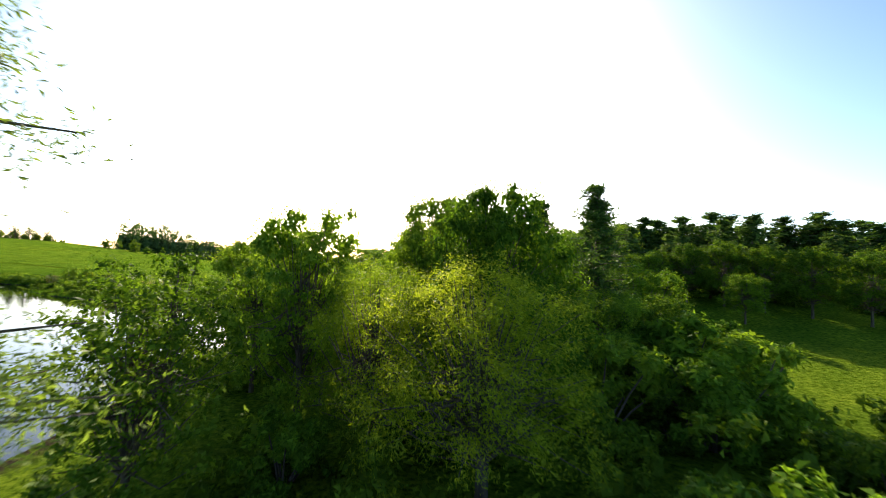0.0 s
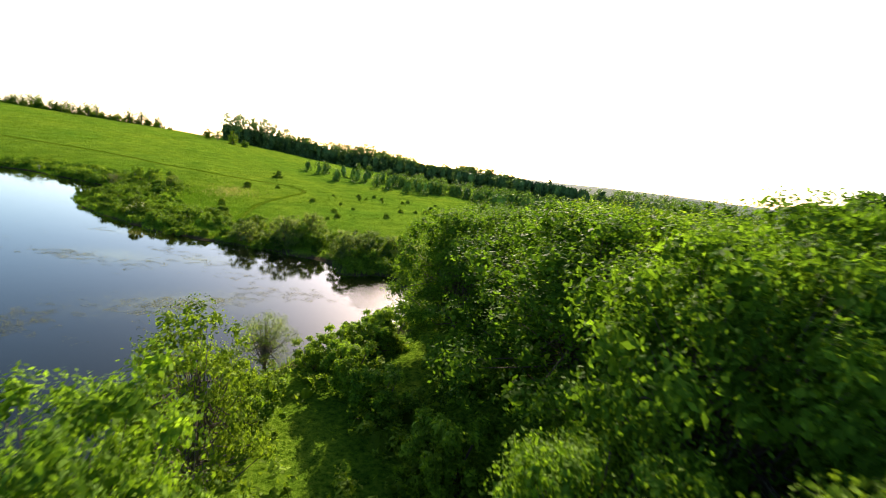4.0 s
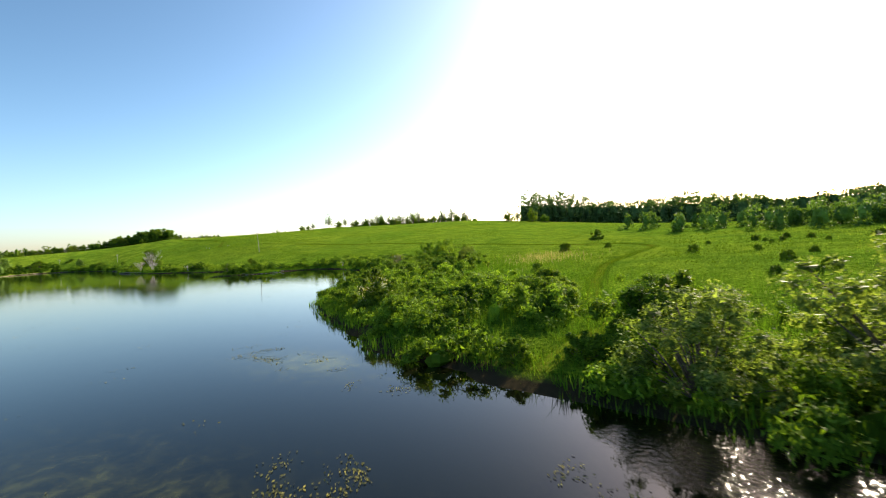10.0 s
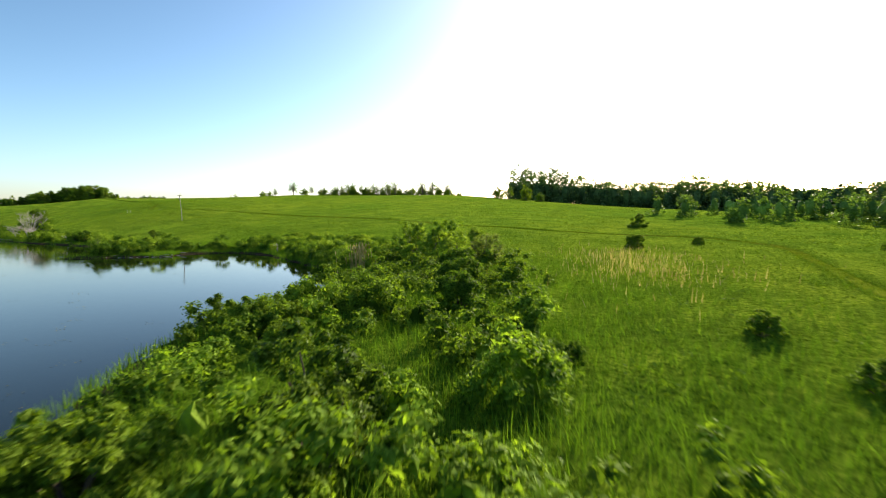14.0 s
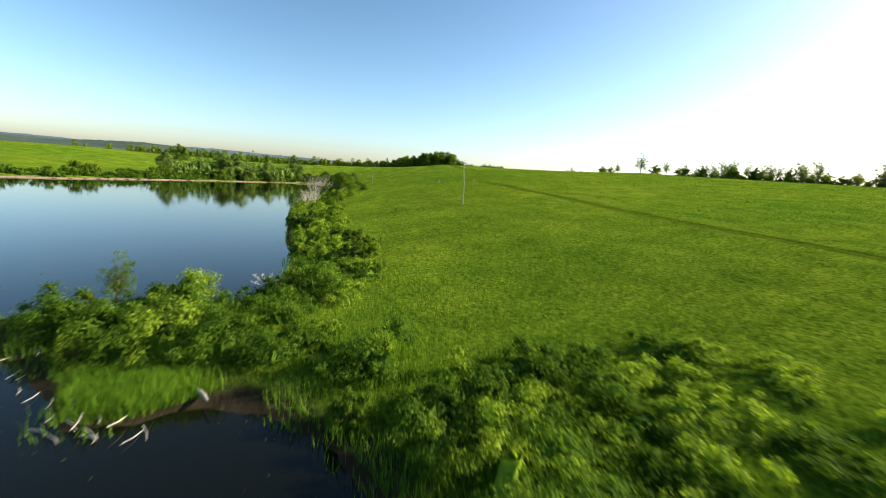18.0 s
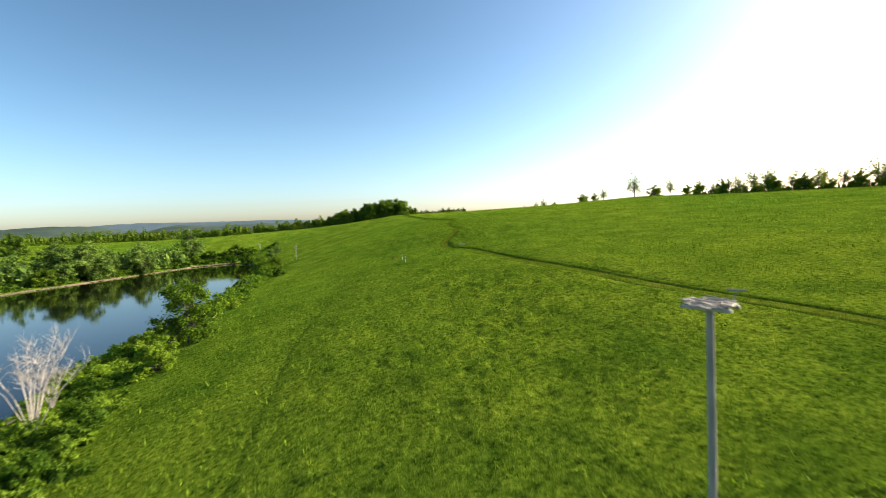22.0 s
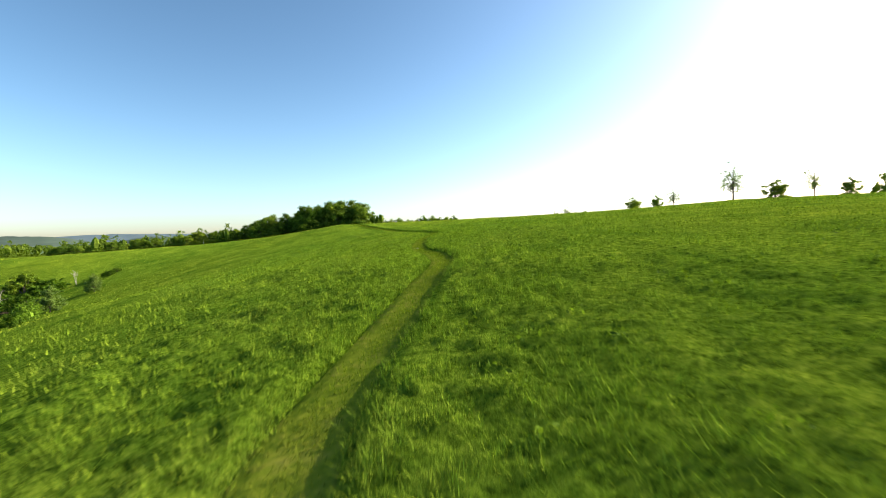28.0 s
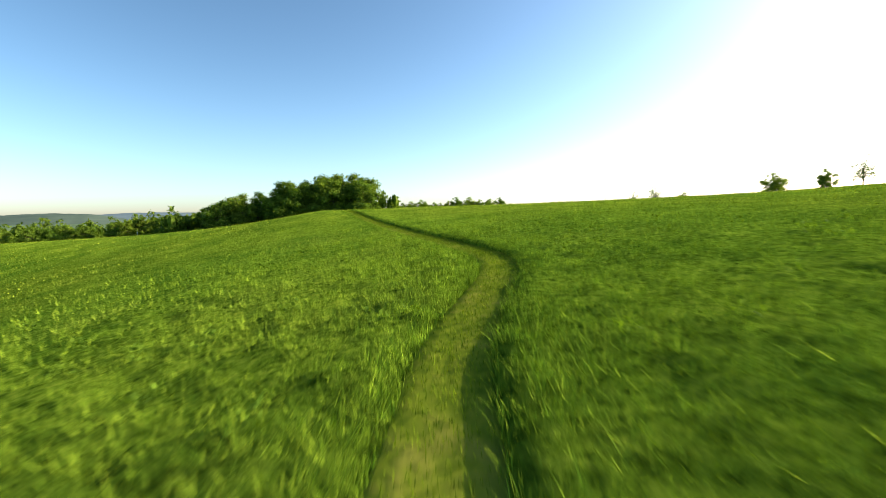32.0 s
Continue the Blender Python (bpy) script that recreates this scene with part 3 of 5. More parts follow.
def bush_kind(key, seed, radius, height, nlobes, leaves, leaf, mat, wispy=False):
    rg = np.random.default_rng(seed)
    lobe = domed(rg, nlobes, radius, -0.15, height * 0.95, 0.3)
    core = lobe[:, 3] * (0.2 if leaves > 800 else 0.05)
    leafage = leaf_quads(crown_points(rg, lobe, leaves), leaf, rg, 0.3, plain=True) if wispy else sprays(rg, lobe, leaves, leaf, plain=True)
    crown = np_mesh(key + "_leaves", *joined([leafage, hearts(lobe[:, :3], core, core, rg, 5, 3)]), mat)
    pieces = []
    for l in lobe[: max(5, nlobes // 3)]:
        pieces.append(tube([(l[0] * 0.1, l[1] * 0.1, -0.1), l[:3] * np.array((0.6, 0.6, 0.6)), l[:3]], [0.035, 0.022, 0.008], 4))
    v, f = joined(pieces)
    BUSH_KINDS[key] = (crown, np_mesh(key + "_stems", v, f, BARK, True))


def plant_bush(key, x, y, label, name="shrub", group="", scale=1.0, z=None, tall=1.0, category="shrub"):
    ob = thing(name, x, y, gz(x, y) if z is None else z, label, category, group, rng.uniform(0, 6.28))
    ob.scale = (scale, scale, scale * tall)
    crown, stems = BUSH_KINDS[key]
    part("foliage", crown, ob)
    part("stem", stems, ob)
    return ob


# ---- ground, water, mown path ----
def axis(lo, hi, step, out_lo, out_hi, growth=1.22):
    mid = list(np.arange(lo, hi + step / 2, step))
    left, right, s = [], [], step
    x = lo
    while x > out_lo:
        s *= growth
        x -= s
        left.append(max(x, out_lo))
    x, s = hi, step
    while x < out_hi:
        s *= growth
        x += s
        right.append(min(x, out_hi))
    return np.array(left[::-1] + mid + right)


def smooth_line(line, step):
    """Points along a line with rounded bends."""
    p = np.array(line, float)
    out = []
    for i in range(len(p) - 1):
        a, b, c, d = p[max(i - 1, 0)], p[i], p[i + 1], p[min(i + 2, len(p) - 1)]
        n = max(2, int(np.hypot(*(c - b)) / step))
        for t in np.arange(n) / n:
            out.append(0.5 * (2 * b + (c - a) * t + (2 * a - 5 * b + 4 * c - d) * t * t + (3 * b - a - 3 * c + d) * t ** 3))
    return np.array(out + [p[-1]])


MOWN_LINE = smooth_line(MOWN, 0.7)


def path_half_width(x):
    return np.interp(-x, (0, 28, 45, 60, 150, 178, 192, 208, 300), (0.36, 0.3, 0.26, 0.27, 0.46, 0.74, 0.78, 0.64, 0.5))


MEADOW_LINE = [(-30, 60), (-48, 76), (-66, 86), (-90, 92), (-125, 97), (-150, 102), (-180, 112), (-204, 122), (-226, 131), (-250, 137)]


def hummock(x, y, size, seed):
    """Value noise from 0 to 1 on a lattice of the given size."""
    u, v = x / size, y / size
    i, j = np.floor(u), np.floor(v)
    fu, fv = u - i, v - j
    fu, fv = fu * fu * (3 - 2 * fu), fv * fv * (3 - 2 * fv)

    def corner(a, b):
        h = np.sin(a * 12.9898 + b * 78.233 + seed * 37.7) * 43758.5453
        return h - np.floor(h)
    low = corner(i, j) * (1 - fu) + corner(i + 1, j) * fu
    high = corner(i, j + 1) * (1 - fu) + corner(i + 1, j + 1) * fu
    return low * (1 - fv) + high * fv


def sward_share(x, y):
    """How far the tufted sward has risen, from 0 at its borders and beside the mown path to 1."""
    along_path = np.clip((line_distance(x, y, MOWN) - path_half_width(x) - 0.1) / 0.6, 0, 1)
    inside = np.clip((13 - line_distance(x, y, MEADOW_LINE)) / 3, 0, 1) * np.clip((-x - 116) / 25, 0, 1)
    return along_path * inside * np.clip((shore_distance(x, y) - 4) / 3, 0, 1)


def sward_height(x, y, share):
    n = 0.5 * hummock(x, y, 0.62, 1.0) + 0.5 * hummock(x + 0.6 * y, y - 0.6 * x, 0.42, 2.0)
    tuft = np.clip((n - 0.28) / 0.45, 0, 1)
    rich = np.interp(-x, (120, 175, 195), (0.1, 0.11, 0.13)) * (0.55 + 0.9 * hummock(x, y, 5.0, 5.0))
    return share * (rich * tuft + 0.07 * hummock(x, y, 0.22, 3.0) + 0.1 * hummock(x, y, 3.5, 4.0))


def build_ground():
    xs, ys = axis(-300, 40, 1.5, -4200, 4200, 1.16), axis(-45, 240, 1.5, -4200, 4200, 1.16)
    gx, gy = np.meshgrid(xs, ys)
    x, y = gx.ravel(), gy.ravel()
    z = ground_z(x, y)
    s = shore_distance(x, y)
    far = np.clip((line_distance(x, y, MEADOW_LINE) - 12) / 8, 0, 1) * np.clip((s - 1) / 6, 0, 1) * np.clip(1 - np.hypot(x + 150, y - 90) / 500, 0, 1)
    z = z + far * (0.07 * wobble(x, y, 2.3, 1.0) + 0.1 * wobble(x, y, 7.0, 2.0)) * np.clip((line_distance(x, y, MOWN) - 1.2) / 2, 0, 1)
    n, m = len(xs), len(ys)
    i = (np.arange(m - 1)[:, None] * n + np.arange(n - 1)[None, :]).ravel()
    ob = new("ground", np_mesh("ground", np.c_[x, y, z], np.c_[i, i + 1, i + n + 1, i + n], MEADOW, True))
    tagged(ob, "rolling green meadow of uncut grass sloping to a pond", "meadow", kind="structure")


def build_water():
    bm = bmesh.new()
    bmesh.ops.create_grid(bm, x_segments=4, y_segments=4, size=1)
    for v in bm.verts:
        v.co.x, v.co.y = -145 + v.co.x * 150, 5 + v.co.y * 100
    me = bpy.data.meshes.new("water")
    bm.to_mesh(me)
    bm.free()
    me.materials.append(WATER)
    tagged(new("water", me), "still dark pond water mirroring the sky", "pond", kind="structure")


def build_path():
    c = MOWN_LINE
    d = np.gradient(c, axis=0)
    d /= np.linalg.norm(d, axis=1)[:, None]
    side = np.c_[-d[:, 1], d[:, 0]]
    offs = np.array((-1.25, -1, -0.5, 0, 0.5, 1, 1.25))
    rows = []
    for k, o in enumerate(offs):
        w = path_half_width(c[:, 0]) * (1 + 0.12 * wobble(c[:, 0], c[:, 1], 1.6, k)) * o
        p = c + side * w[:, None]
        rows.append(np.c_[p, ground_z(p[:, 0], p[:, 1]) + (0.03 if abs(o) <= 1 else -0.06)])
    v = np.stack(rows, 1).reshape(-1, 3)
    n, m = len(c), len(offs)
    i = (np.arange(n - 1)[:, None] * m + np.arange(m - 1)[None, :]).ravel()
    tagged(new("path", np_mesh("path", v, np.c_[i, i + 1, i + m + 1, i + m], MOWN_GRASS, True)),
           "narrow mown grass path winding through tall meadow", "path", kind="structure")


NORTH = -1 if MOWN_LINE[-1, 0] < MOWN_LINE[0, 0] else 1


def build_turf_edge():
    """The matted foot of the uncut grass on the north side of the path, which shades it."""
    c = MOWN_LINE
    d = np.gradient(c, axis=0)
    d /= np.linalg.norm(d, axis=1)[:, None]
    side = np.c_[-d[:, 1], d[:, 0]] * NORTH
    rows = []
    for k, (o, h) in enumerate(((0.0, -0.05), (0.04, 0.12), (0.1, 0.19), (0.5, 0.19), (1.4, 0.13), (3.0, -0.02))):
        p = c + side * (path_half_width(c[:, 0]) + o + 0.05 * wobble(c[:, 0], c[:, 1], 0.7, k * 0.2))[:, None]
        rows.append(np.c_[p, ground_z(p[:, 0], p[:, 1]) + h * np.interp(-c[:, 0], (0, 150, 185), (0.45, 0.5, 1)) * (1 + 0.25 * wobble(c[:, 0], c[:, 1], 0.6, k + 3.0))])
    v = np.stack(rows, 1).reshape(-1, 3)
    n, m = len(c), len(rows)
    i = (np.arange(n - 1)[:, None] * m + np.arange(m - 1)[None, :]).ravel()
    ob = new("turf_edge", np_mesh("turf_edge", v, np.c_[i, i + 1, i + m + 1, i + m], MEADOW, True))
    tagged(ob, "matted foot of tall grass beside the mown path", "turf", kind="stuff")


def build_sward():
    """The matted, tufted surface of the uncut grass close to the walk."""
    c = smooth_line(MEADOW_LINE, 0.5)
    c = c[c[:, 0] < -115]
    s = np.r_[0, np.cumsum(np.hypot(*np.diff(c, axis=0).T))]
    near = np.interp(-185, c[::-1, 0], s[::-1])
    steps = np.r_[np.arange(0, near, 0.24), np.arange(near, s[-1], 0.17)]
    c = np.c_[np.interp(steps, s, c[:, 0]), np.interp(steps, s, c[:, 1])]
    d = np.gradient(c, axis=0)
    d /= np.linalg.norm(d, axis=1)[:, None]
    side = np.c_[-d[:, 1], d[:, 0]]
    t = np.linspace(-1, 1, 121)
    lateral = 13 * np.sign(t) * np.abs(t) ** 1.25
    p = c[:, None, :] + side[:, None, :] * lateral[None, :, None]
    x, y = p[:, :, 0].ravel(), p[:, :, 1].ravel()
    share = sward_share(x, y)
    z = ground_z(x, y) + sward_height(x, y, share) - 0.08 + 0.11 * np.clip(share * 5, 0, 1)
    n, m = len(c), len(t)
    i = (np.arange(n - 1)[:, None] * m + np.arange(m - 1)[None, :]).ravel()
    f = np.c_[i, i + 1, i + m + 1, i + m]
    f = f[share[f].max(1) > 0]
    tagged(new("sward", np_mesh("sward", np.c_[x, y, z], f, MEADOW, True)), "matted tufts of uncut meadow grass", "grass", kind="stuff")


build_ground()
build_sward()
build_water()
build_path()
build_turf_edge()


def build_mud_edge():
    """A narrow strip of bare mud where the far bank meets the water."""
    o = outline_samples(1.0)
    o = o[(o[:, 0] < -150) & (o[:, 1] < 84)]
    d = np.gradient(o, axis=0)
    d /= np.linalg.norm(d, axis=1)[:, None] + 1e-6
    out = np.c_[-d[:, 1], d[:, 0]]
    probe = o + out * 2
    out *= np.where(shore_distance(probe[:, 0], probe[:, 1]) > 0, 1, -1)[:, None]
    rows = []
    for k, (w, h) in enumerate(((-0.2, -0.04), (0.05, 0.04), (0.3, 0.09), (0.6, -0.02))):
        p = o + out * (w * (1 + 0.5 * wobble(o[:, 0], o[:, 1], 2.0, 1.0)))[:, None]
        rows.append(np.c_[p, np.full(len(p), h) + np.maximum(ground_z(p[:, 0], p[:, 1]), 0) * (k > 1)])
    v = np.stack(rows, 1).reshape(-1, 3)
    step = np.linalg.norm(np.diff(o, axis=0), axis=1) < 4
    i = (np.nonzero(step)[0][:, None] * 4 + np.arange(3)[None, :]).ravel()
    tagged(new("mud_bank", np_mesh("mud_bank", v, np.c_[i, i + 1, i + 5, i + 4], MUD, True)), "pale bare mud along the far waterline", "bank", kind="structure")


build_mud_edge()


# ---- grass ----
def blades(x, y, tall, wide, rg, lean=0.35, lift=-0.04):
    """One bent blade, a slim triangle, at each place."""
    n = len(x)
    z = ground_z(x, y) + sward_height(x, y, sward_share(x, y)) + lift
    h = tall * rg.uniform(0.55, 1.25, n)
    a = rg.uniform(0, 2 * np.pi, n)
    w = wide * rg.uniform(0.6, 1.3, n)
    l = h * lean * rg.normal(size=n)
    b = a + rg.uniform(0.8, 2.3, n)
    base = np.c_[x, y, z]
    du = np.c_[np.cos(a) * w, np.sin(a) * w, np.zeros(n)]
    tip = base + np.c_[np.cos(b) * l, np.sin(b) * l, h]
    return np.stack([base - du, base + du, tip], 1).reshape(-1, 3), np.arange(3 * n).reshape(-1, 3)


def along(line, n, spread, rg):
    """Places scattered about a line, thinning out to both sides."""
    p = np.array(line, float)
    seg = np.hypot(*np.diff(p, axis=0).T)
    s = rg.uniform(0, seg.sum(), n)
    i = np.minimum(np.searchsorted(np.cumsum(seg), s), len(seg) - 1)
    t = 1 - (np.cumsum(seg)[i] - s) / seg[i]
    q = p[i] + (p[i + 1] - p[i]) * t[:, None]
    return q[:, 0] + rg.laplace(0, spread, n), q[:, 1] + rg.laplace(0, spread, n)


def stuff(name, pieces, mat, label, category):
    v, f = joined(pieces)
    ob = new(name, np_mesh(name, v, f, mat))
    tagged(ob, label, category, kind="stuff")




def keep_dry(x, y, margin, off_path=1.0):
    return (shore_distance(x, y) > margin) & (line_distance(x, y, MOWN) > path_half_width(x) * off_path)


def build_grass():
    rg = np.random.default_rng(11)
    pieces = []
    for n, spread, tall, wide, clear, line in ((210000, 4.5, 0.2, 0.0065, 0, MEADOW_LINE), (200000, 12, 0.22, 0.01, 0, MEADOW_LINE), (190000, 34, 0.25, 0.022, 10, MEADOW_LINE), (200000, 3.6, 0.24, 0.007, 0, MEADOW_LINE[6:])):
        x, y = along(line, n, spread, rg)
        ok = keep_dry(x, y, 1.5) & (line_distance(x, y, MEADOW_LINE) >= clear)
        x, y = x[ok], y[ok]
        tuft = 1 + 0.5 * wobble(x, y, 0.45, 3.0) + 0.35 * wobble(x, y, 1.6, 4.0)
        pieces.append(blades(x, y, tall * tuft, wide, rg, 0.75))
    # tussocks: blades that fan out from one root, with shade between them
    x, y = along(MEADOW_LINE, 7000, 9, rg)
    ok = keep_dry(x, y, 2.0, 1.5) & (wobble(x, y, 2.2, 9.0) > -0.25)
    x, y = x[ok], y[ok]
    k = 22
    size = np.repeat(rg.uniform(0.5, 1.3, len(x)), k)
    d = rg.normal(0, 0.2, (len(x) * k, 2)) * size[:, None]
    root = np.c_[np.repeat(x, k), np.repeat(y, k)] + d
    v, f = blades(root[:, 0], root[:, 1], 0.36 * size, 0.009, rg, 0.15)
    v[2::3, :2] += d * 0.8
    pieces.append((v, f))
    stuff("meadow_grass", pieces, BLADE, "tall uncut meadow grass, vivid green with paler patches", "grass")
    # a thick fringe of taller grass on both sides of the mown path
    n = 110000
    d = np.gradient(MOWN_LINE, axis=0)
    d /= np.linalg.norm(d, axis=1)[:, None]
    west = np.nonzero(MOWN_LINE[:, 0] < -150)[0]
    i = np.where(rg.random(n) < 0.6, rg.choice(west, n), rg.integers(0, len(MOWN_LINE), n))
    hand = np.where(rg.random(n) < 0.7, NORTH, -NORTH)
    off = (path_half_width(MOWN_LINE[i, 0]) + np.abs(rg.normal(0, 0.3, n))) * hand
    q = MOWN_LINE[i] + d[i] * rg.uniform(-0.4, 0.4, (n, 1)) + np.c_[-d[i, 1], d[i, 0]] * off[:, None]
    dry = keep_dry(q[:, 0], q[:, 1], 1.0, 0.9)
    q, tall = q[dry], np.where(hand[dry] == NORTH, 0.3, 0.2)
    stuff("path_edge_grass", [blades(q[:, 0], q[:, 1], tall * (1 + 0.3 * wobble(q[:, 0], q[:, 1], 0.5, 2.0)), 0.009, rg, 0.55)], BLADE, "taller grass fringing the mown path", "grass")
    n = 80000
    i = rg.integers(0, len(MOWN_LINE), n)
    q = MOWN_LINE[i] + rg.normal(0, 0.32, (n, 2))
    stuff("mown_grass", [blades(q[:, 0], q[:, 1], 0.12, 0.012, rg, 0.7, 0.0)], CLIPPED, "short clipped grass on the path", "grass")
    # lush sedge on the low ground by the water
    x, y = along([(-20, 47), (-34, 52), (-44, 60), (-52, 72), (-70, 82), (-96, 80)], 150000, 5, rg)
    s = shore_distance(x, y)
    ok = (s > 0.1) & (s < 22)
    x, y = x[ok], y[ok]
    stuff("sedge", [blades(x, y, 0.42 * (1 + 0.4 * wobble(x, y, 1.7, 5.0)), 0.011, rg, 0.75)], SEDGE, "lush bright green sedge on the pond bank", "sedge")
    # a low grassy tongue at the foot of the spit
    x, y = along([(-89.6, 73.6), (-90.0, 75.6), (-91.4, 72.9)], 9000, 0.5, rg)
    ok = shore_distance(x, y) > 0.15
    stuff("spit_grass", [blades(x[ok], y[ok], 0.3, 0.011, rg, 0.6)], SEDGE, "bright grass on the low tongue of the spit", "grass")
    # reeds at the waterline
    o = outline_samples(0.5)
    o = o[(o[:, 1] > 15) & (o[:, 0] > -275) & ((o[:, 1] > 40) | (o[:, 0] > -60))]
    i = rg.integers(0, len(o), 26000)
    x, y = o[i, 0] + rg.normal(0, 0.6, len(i)), o[i, 1] + rg.normal(0, 0.6, len(i))
    s = shore_distance(x, y)
    ok = (s > -0.5) & (wobble(x, y, 3.0, 6.0) > -0.15)
    stuff("waterside_reeds", [blades(x[ok], y[ok], 0.45, 0.018, rg, 0.3)], SEDGE, "thin green reeds along the waterline", "reeds")
    # far meadow: broad tufts that keep its surface uneven
    x, y = rg.uniform(-330, 30, 120000), rg.uniform(60, 235, 120000)
    ok = keep_dry(x, y, 4, 1.6) & (line_distance(x, y, MEADOW_LINE) > 32)
    x, y = x[ok], y[ok]
    stuff("far_meadow_grass", [blades(x, y, 0.2 * (1 + 0.4 * wobble(x, y, 3.0, 8.0)), 0.045, rg, 0.9)], BLADE, "distant uncut meadow grass", "grass")
    # dark broad-leaved weeds
    c = np.c_[rg.uniform(-260, -20, 900), rg.uniform(58, 190, 900)]
    d = np.c_[along(MEADOW_LINE, 700, 13, rg)]
    e = np.c_[rg.uniform(-40, 12, 260), rg.uniform(60, 130, 260)]
    c = np.vstack([c, d, e, e + 1.2])
    c = c[keep_dry(c[:, 0], c[:, 1], 6, 2.0)]
    k = 16
    p = np.repeat(c, k, 0) + rg.normal(0, 0.14, (len(c) * k, 2))
    z = ground_z(p[:, 0], p[:, 1]) + sward_height(p[:, 0], p[:, 1], sward_share(p[:, 0], p[:, 1])) + rg.uniform(0.02, 0.34, len(p))
    stuff("meadow_weeds", [leaf_quads(np.c_[p, z], 0.065, rg)], WEED, "dark broad-leaved weeds scattered through the meadow", "weeds")


build_grass()


# ---- floating pond weed ----
def build_pond_weed():
    rg = np.random.default_rng(5)
    x, y = rg.uniform(-48, -6, 620000), rg.uniform(10, 48, 620000)
    band = np.exp(-(line_distance(x, y, [(-26, 14), (-19, 20), (-15.5, 24), (-12.5, 27), (-9.8, 28)]) / 3.6) ** 2)
    band = np.maximum(band, 0.85 * np.exp(-(line_distance(x, y, [(-34, 31), (-27, 29.5), (-21, 32), (-14, 32)]) / 3.8) ** 2))
    band = np.maximum(band, 0.8 * np.exp(-(line_distance(x, y, [(-26, 41), (-30, 40), (-36, 42)]) / 2.2) ** 2))
    band = np.maximum(band, 0.95 * np.exp(-(line_distance(x, y, [(-17.5, 33.5), (-20.5, 33), (-22, 35), (-25, 35.5)]) / 2.2) ** 2))
    band = np.maximum(band, 0.9 * np.exp(-(line_distance(x, y, [(-22.5, 38.6), (-20, 37.4)]) / 1.2) ** 2))
    rag = wobble(x, y, 1.9, 2.0) * 0.55 + wobble(x, y, 0.45, 4.0) * 0.45
    ok = (shore_distance(x, y) < -0.4) & (band * 1.2 + rag * 0.9 > 0.95 + rg.uniform(0, 0.9, len(x)))
    p = np.c_[x[ok], y[ok], np.full(ok.sum(), 0.012)]
    o = outline_samples(0.4)
    o = o[o[:, 1] > 12]
    i = rg.integers(0, len(o), 5000)
    q = o[i] + rg.normal(0, 0.9, (len(i), 2))
    s = shore_distance(q[:, 0], q[:, 1])
    q = q[(s < -0.05) & (wobble(q[:, 0], q[:, 1], 2.0, 1.0) > 0.1)]
    # stray bits drifting on the open water
    c = np.c_[rg.uniform(-135, -12, 420), rg.uniform(16, 80, 420)]
    bits = np.repeat(c, 9, 0) + rg.normal(0, 0.25, (420 * 9, 2))
    s = shore_distance(bits[:, 0], bits[:, 1])
    q = np.vstack([q, bits[(s < -0.5) & (s > -34)]])
    v, f = leaf_quads(np.vstack([p, np.c_[q, np.full(len(q), 0.012)]]), 0.034, rg, 0.97, 0.4)
    v[:, 2] += rg.uniform(0, 0.012, len(v))
    stuff("pond_weed", [(v, f)], ALGAE, "yellow-green floating pond weed in ragged mats", "pond weed")


build_pond_weed()

# ---- trees of the first stretch ----
tree_kind("ash_a", 1, 3.3, 9.0, 0.4, 170, 24000, 0.068, LEAF_MID, heart=0.16)
tree_kind("ash_b", 2, 3.4, 9.0, 0.4, 160, 21000, 0.066, LEAF_LIGHT, heart=0.14)
tree_kind("ash_open", 31, 3.3, 9.0, 0.3, 120, 9500, 0.066, LEAF_MID, share=1.0, heart=0.05)
tree_kind("maple", 3, 4.0, 9.6, 0.1, 260, 40000, 0.07, LEAF_MAPLE, heart=0.16)
tree_kind("willow", 4, 2.5, 6.6, 0.3, 260, 42000, 0.045, LEAF_YELLOW, heart=0.05, slim=0.24)
tree_kind("willow_grey", 14, 2.5, 6.6, 0.5, 150, 12000, 0.06, LEAF_GREY, heart=0.1, slim=0.25)
tree_kind("oak_far", 5, 3.6, 8.0, -1.0, 90, 10000, 0.19, OAK_LEAF, heart=0.25, top=0.28, fat=1.4)
tree_kind("elm_far", 6, 2.6, 7.0, -0.6, 60, 6500, 0.16, FAR_SCRUB, heart=0.2, top=0.3, fat=1.5)
tree_kind("hedge_tree", 15, 2.1, 4.7, -1.4, 80, 11500, 0.088, LEAF_MID, heart=0.1, top=0.25, fat=1.6)
tree_kind("thin_far", 7, 2.2, 7.0, 0.4, 90, 5000, 0.1, LEAF_MID, share=1.0, wispy=True, heart=0.05, fat=1.3)
tree_kind("shore_tree", 8, 1.9, 4.8, -0.6, 80, 8000, 0.075, LEAF_MID, top=0.3, fat=1.4)
conifer_kind("pine_near", 9, 2.4, 10.5, 1.2, 12000, 0.15, NEEDLE, 24)
conifer_kind("pine_open", 19, 3.0, 10.0, 0.8, 40000, 0.055, NEEDLE_LIGHT, 15)
conifer_kind("pine_far", 10, 2.8, 11.0, 1.0, 3600, 0.32, NEEDLE, 18)
bush_kind("bush_mid", 21, 1.1, 1.7, 44, 5000, 0.07, LEAF_MID)
bush_kind("bush_light", 22, 1.2, 1.8, 46, 5000, 0.07, LEAF_LIGHT)
bush_kind("bush_dark", 23, 1.3, 2.0, 44, 5000, 0.075, LEAF_DARK)
bush_kind("bush_thick", 29, 1.15, 1.7, 80, 12000, 0.055, LEAF_MID)
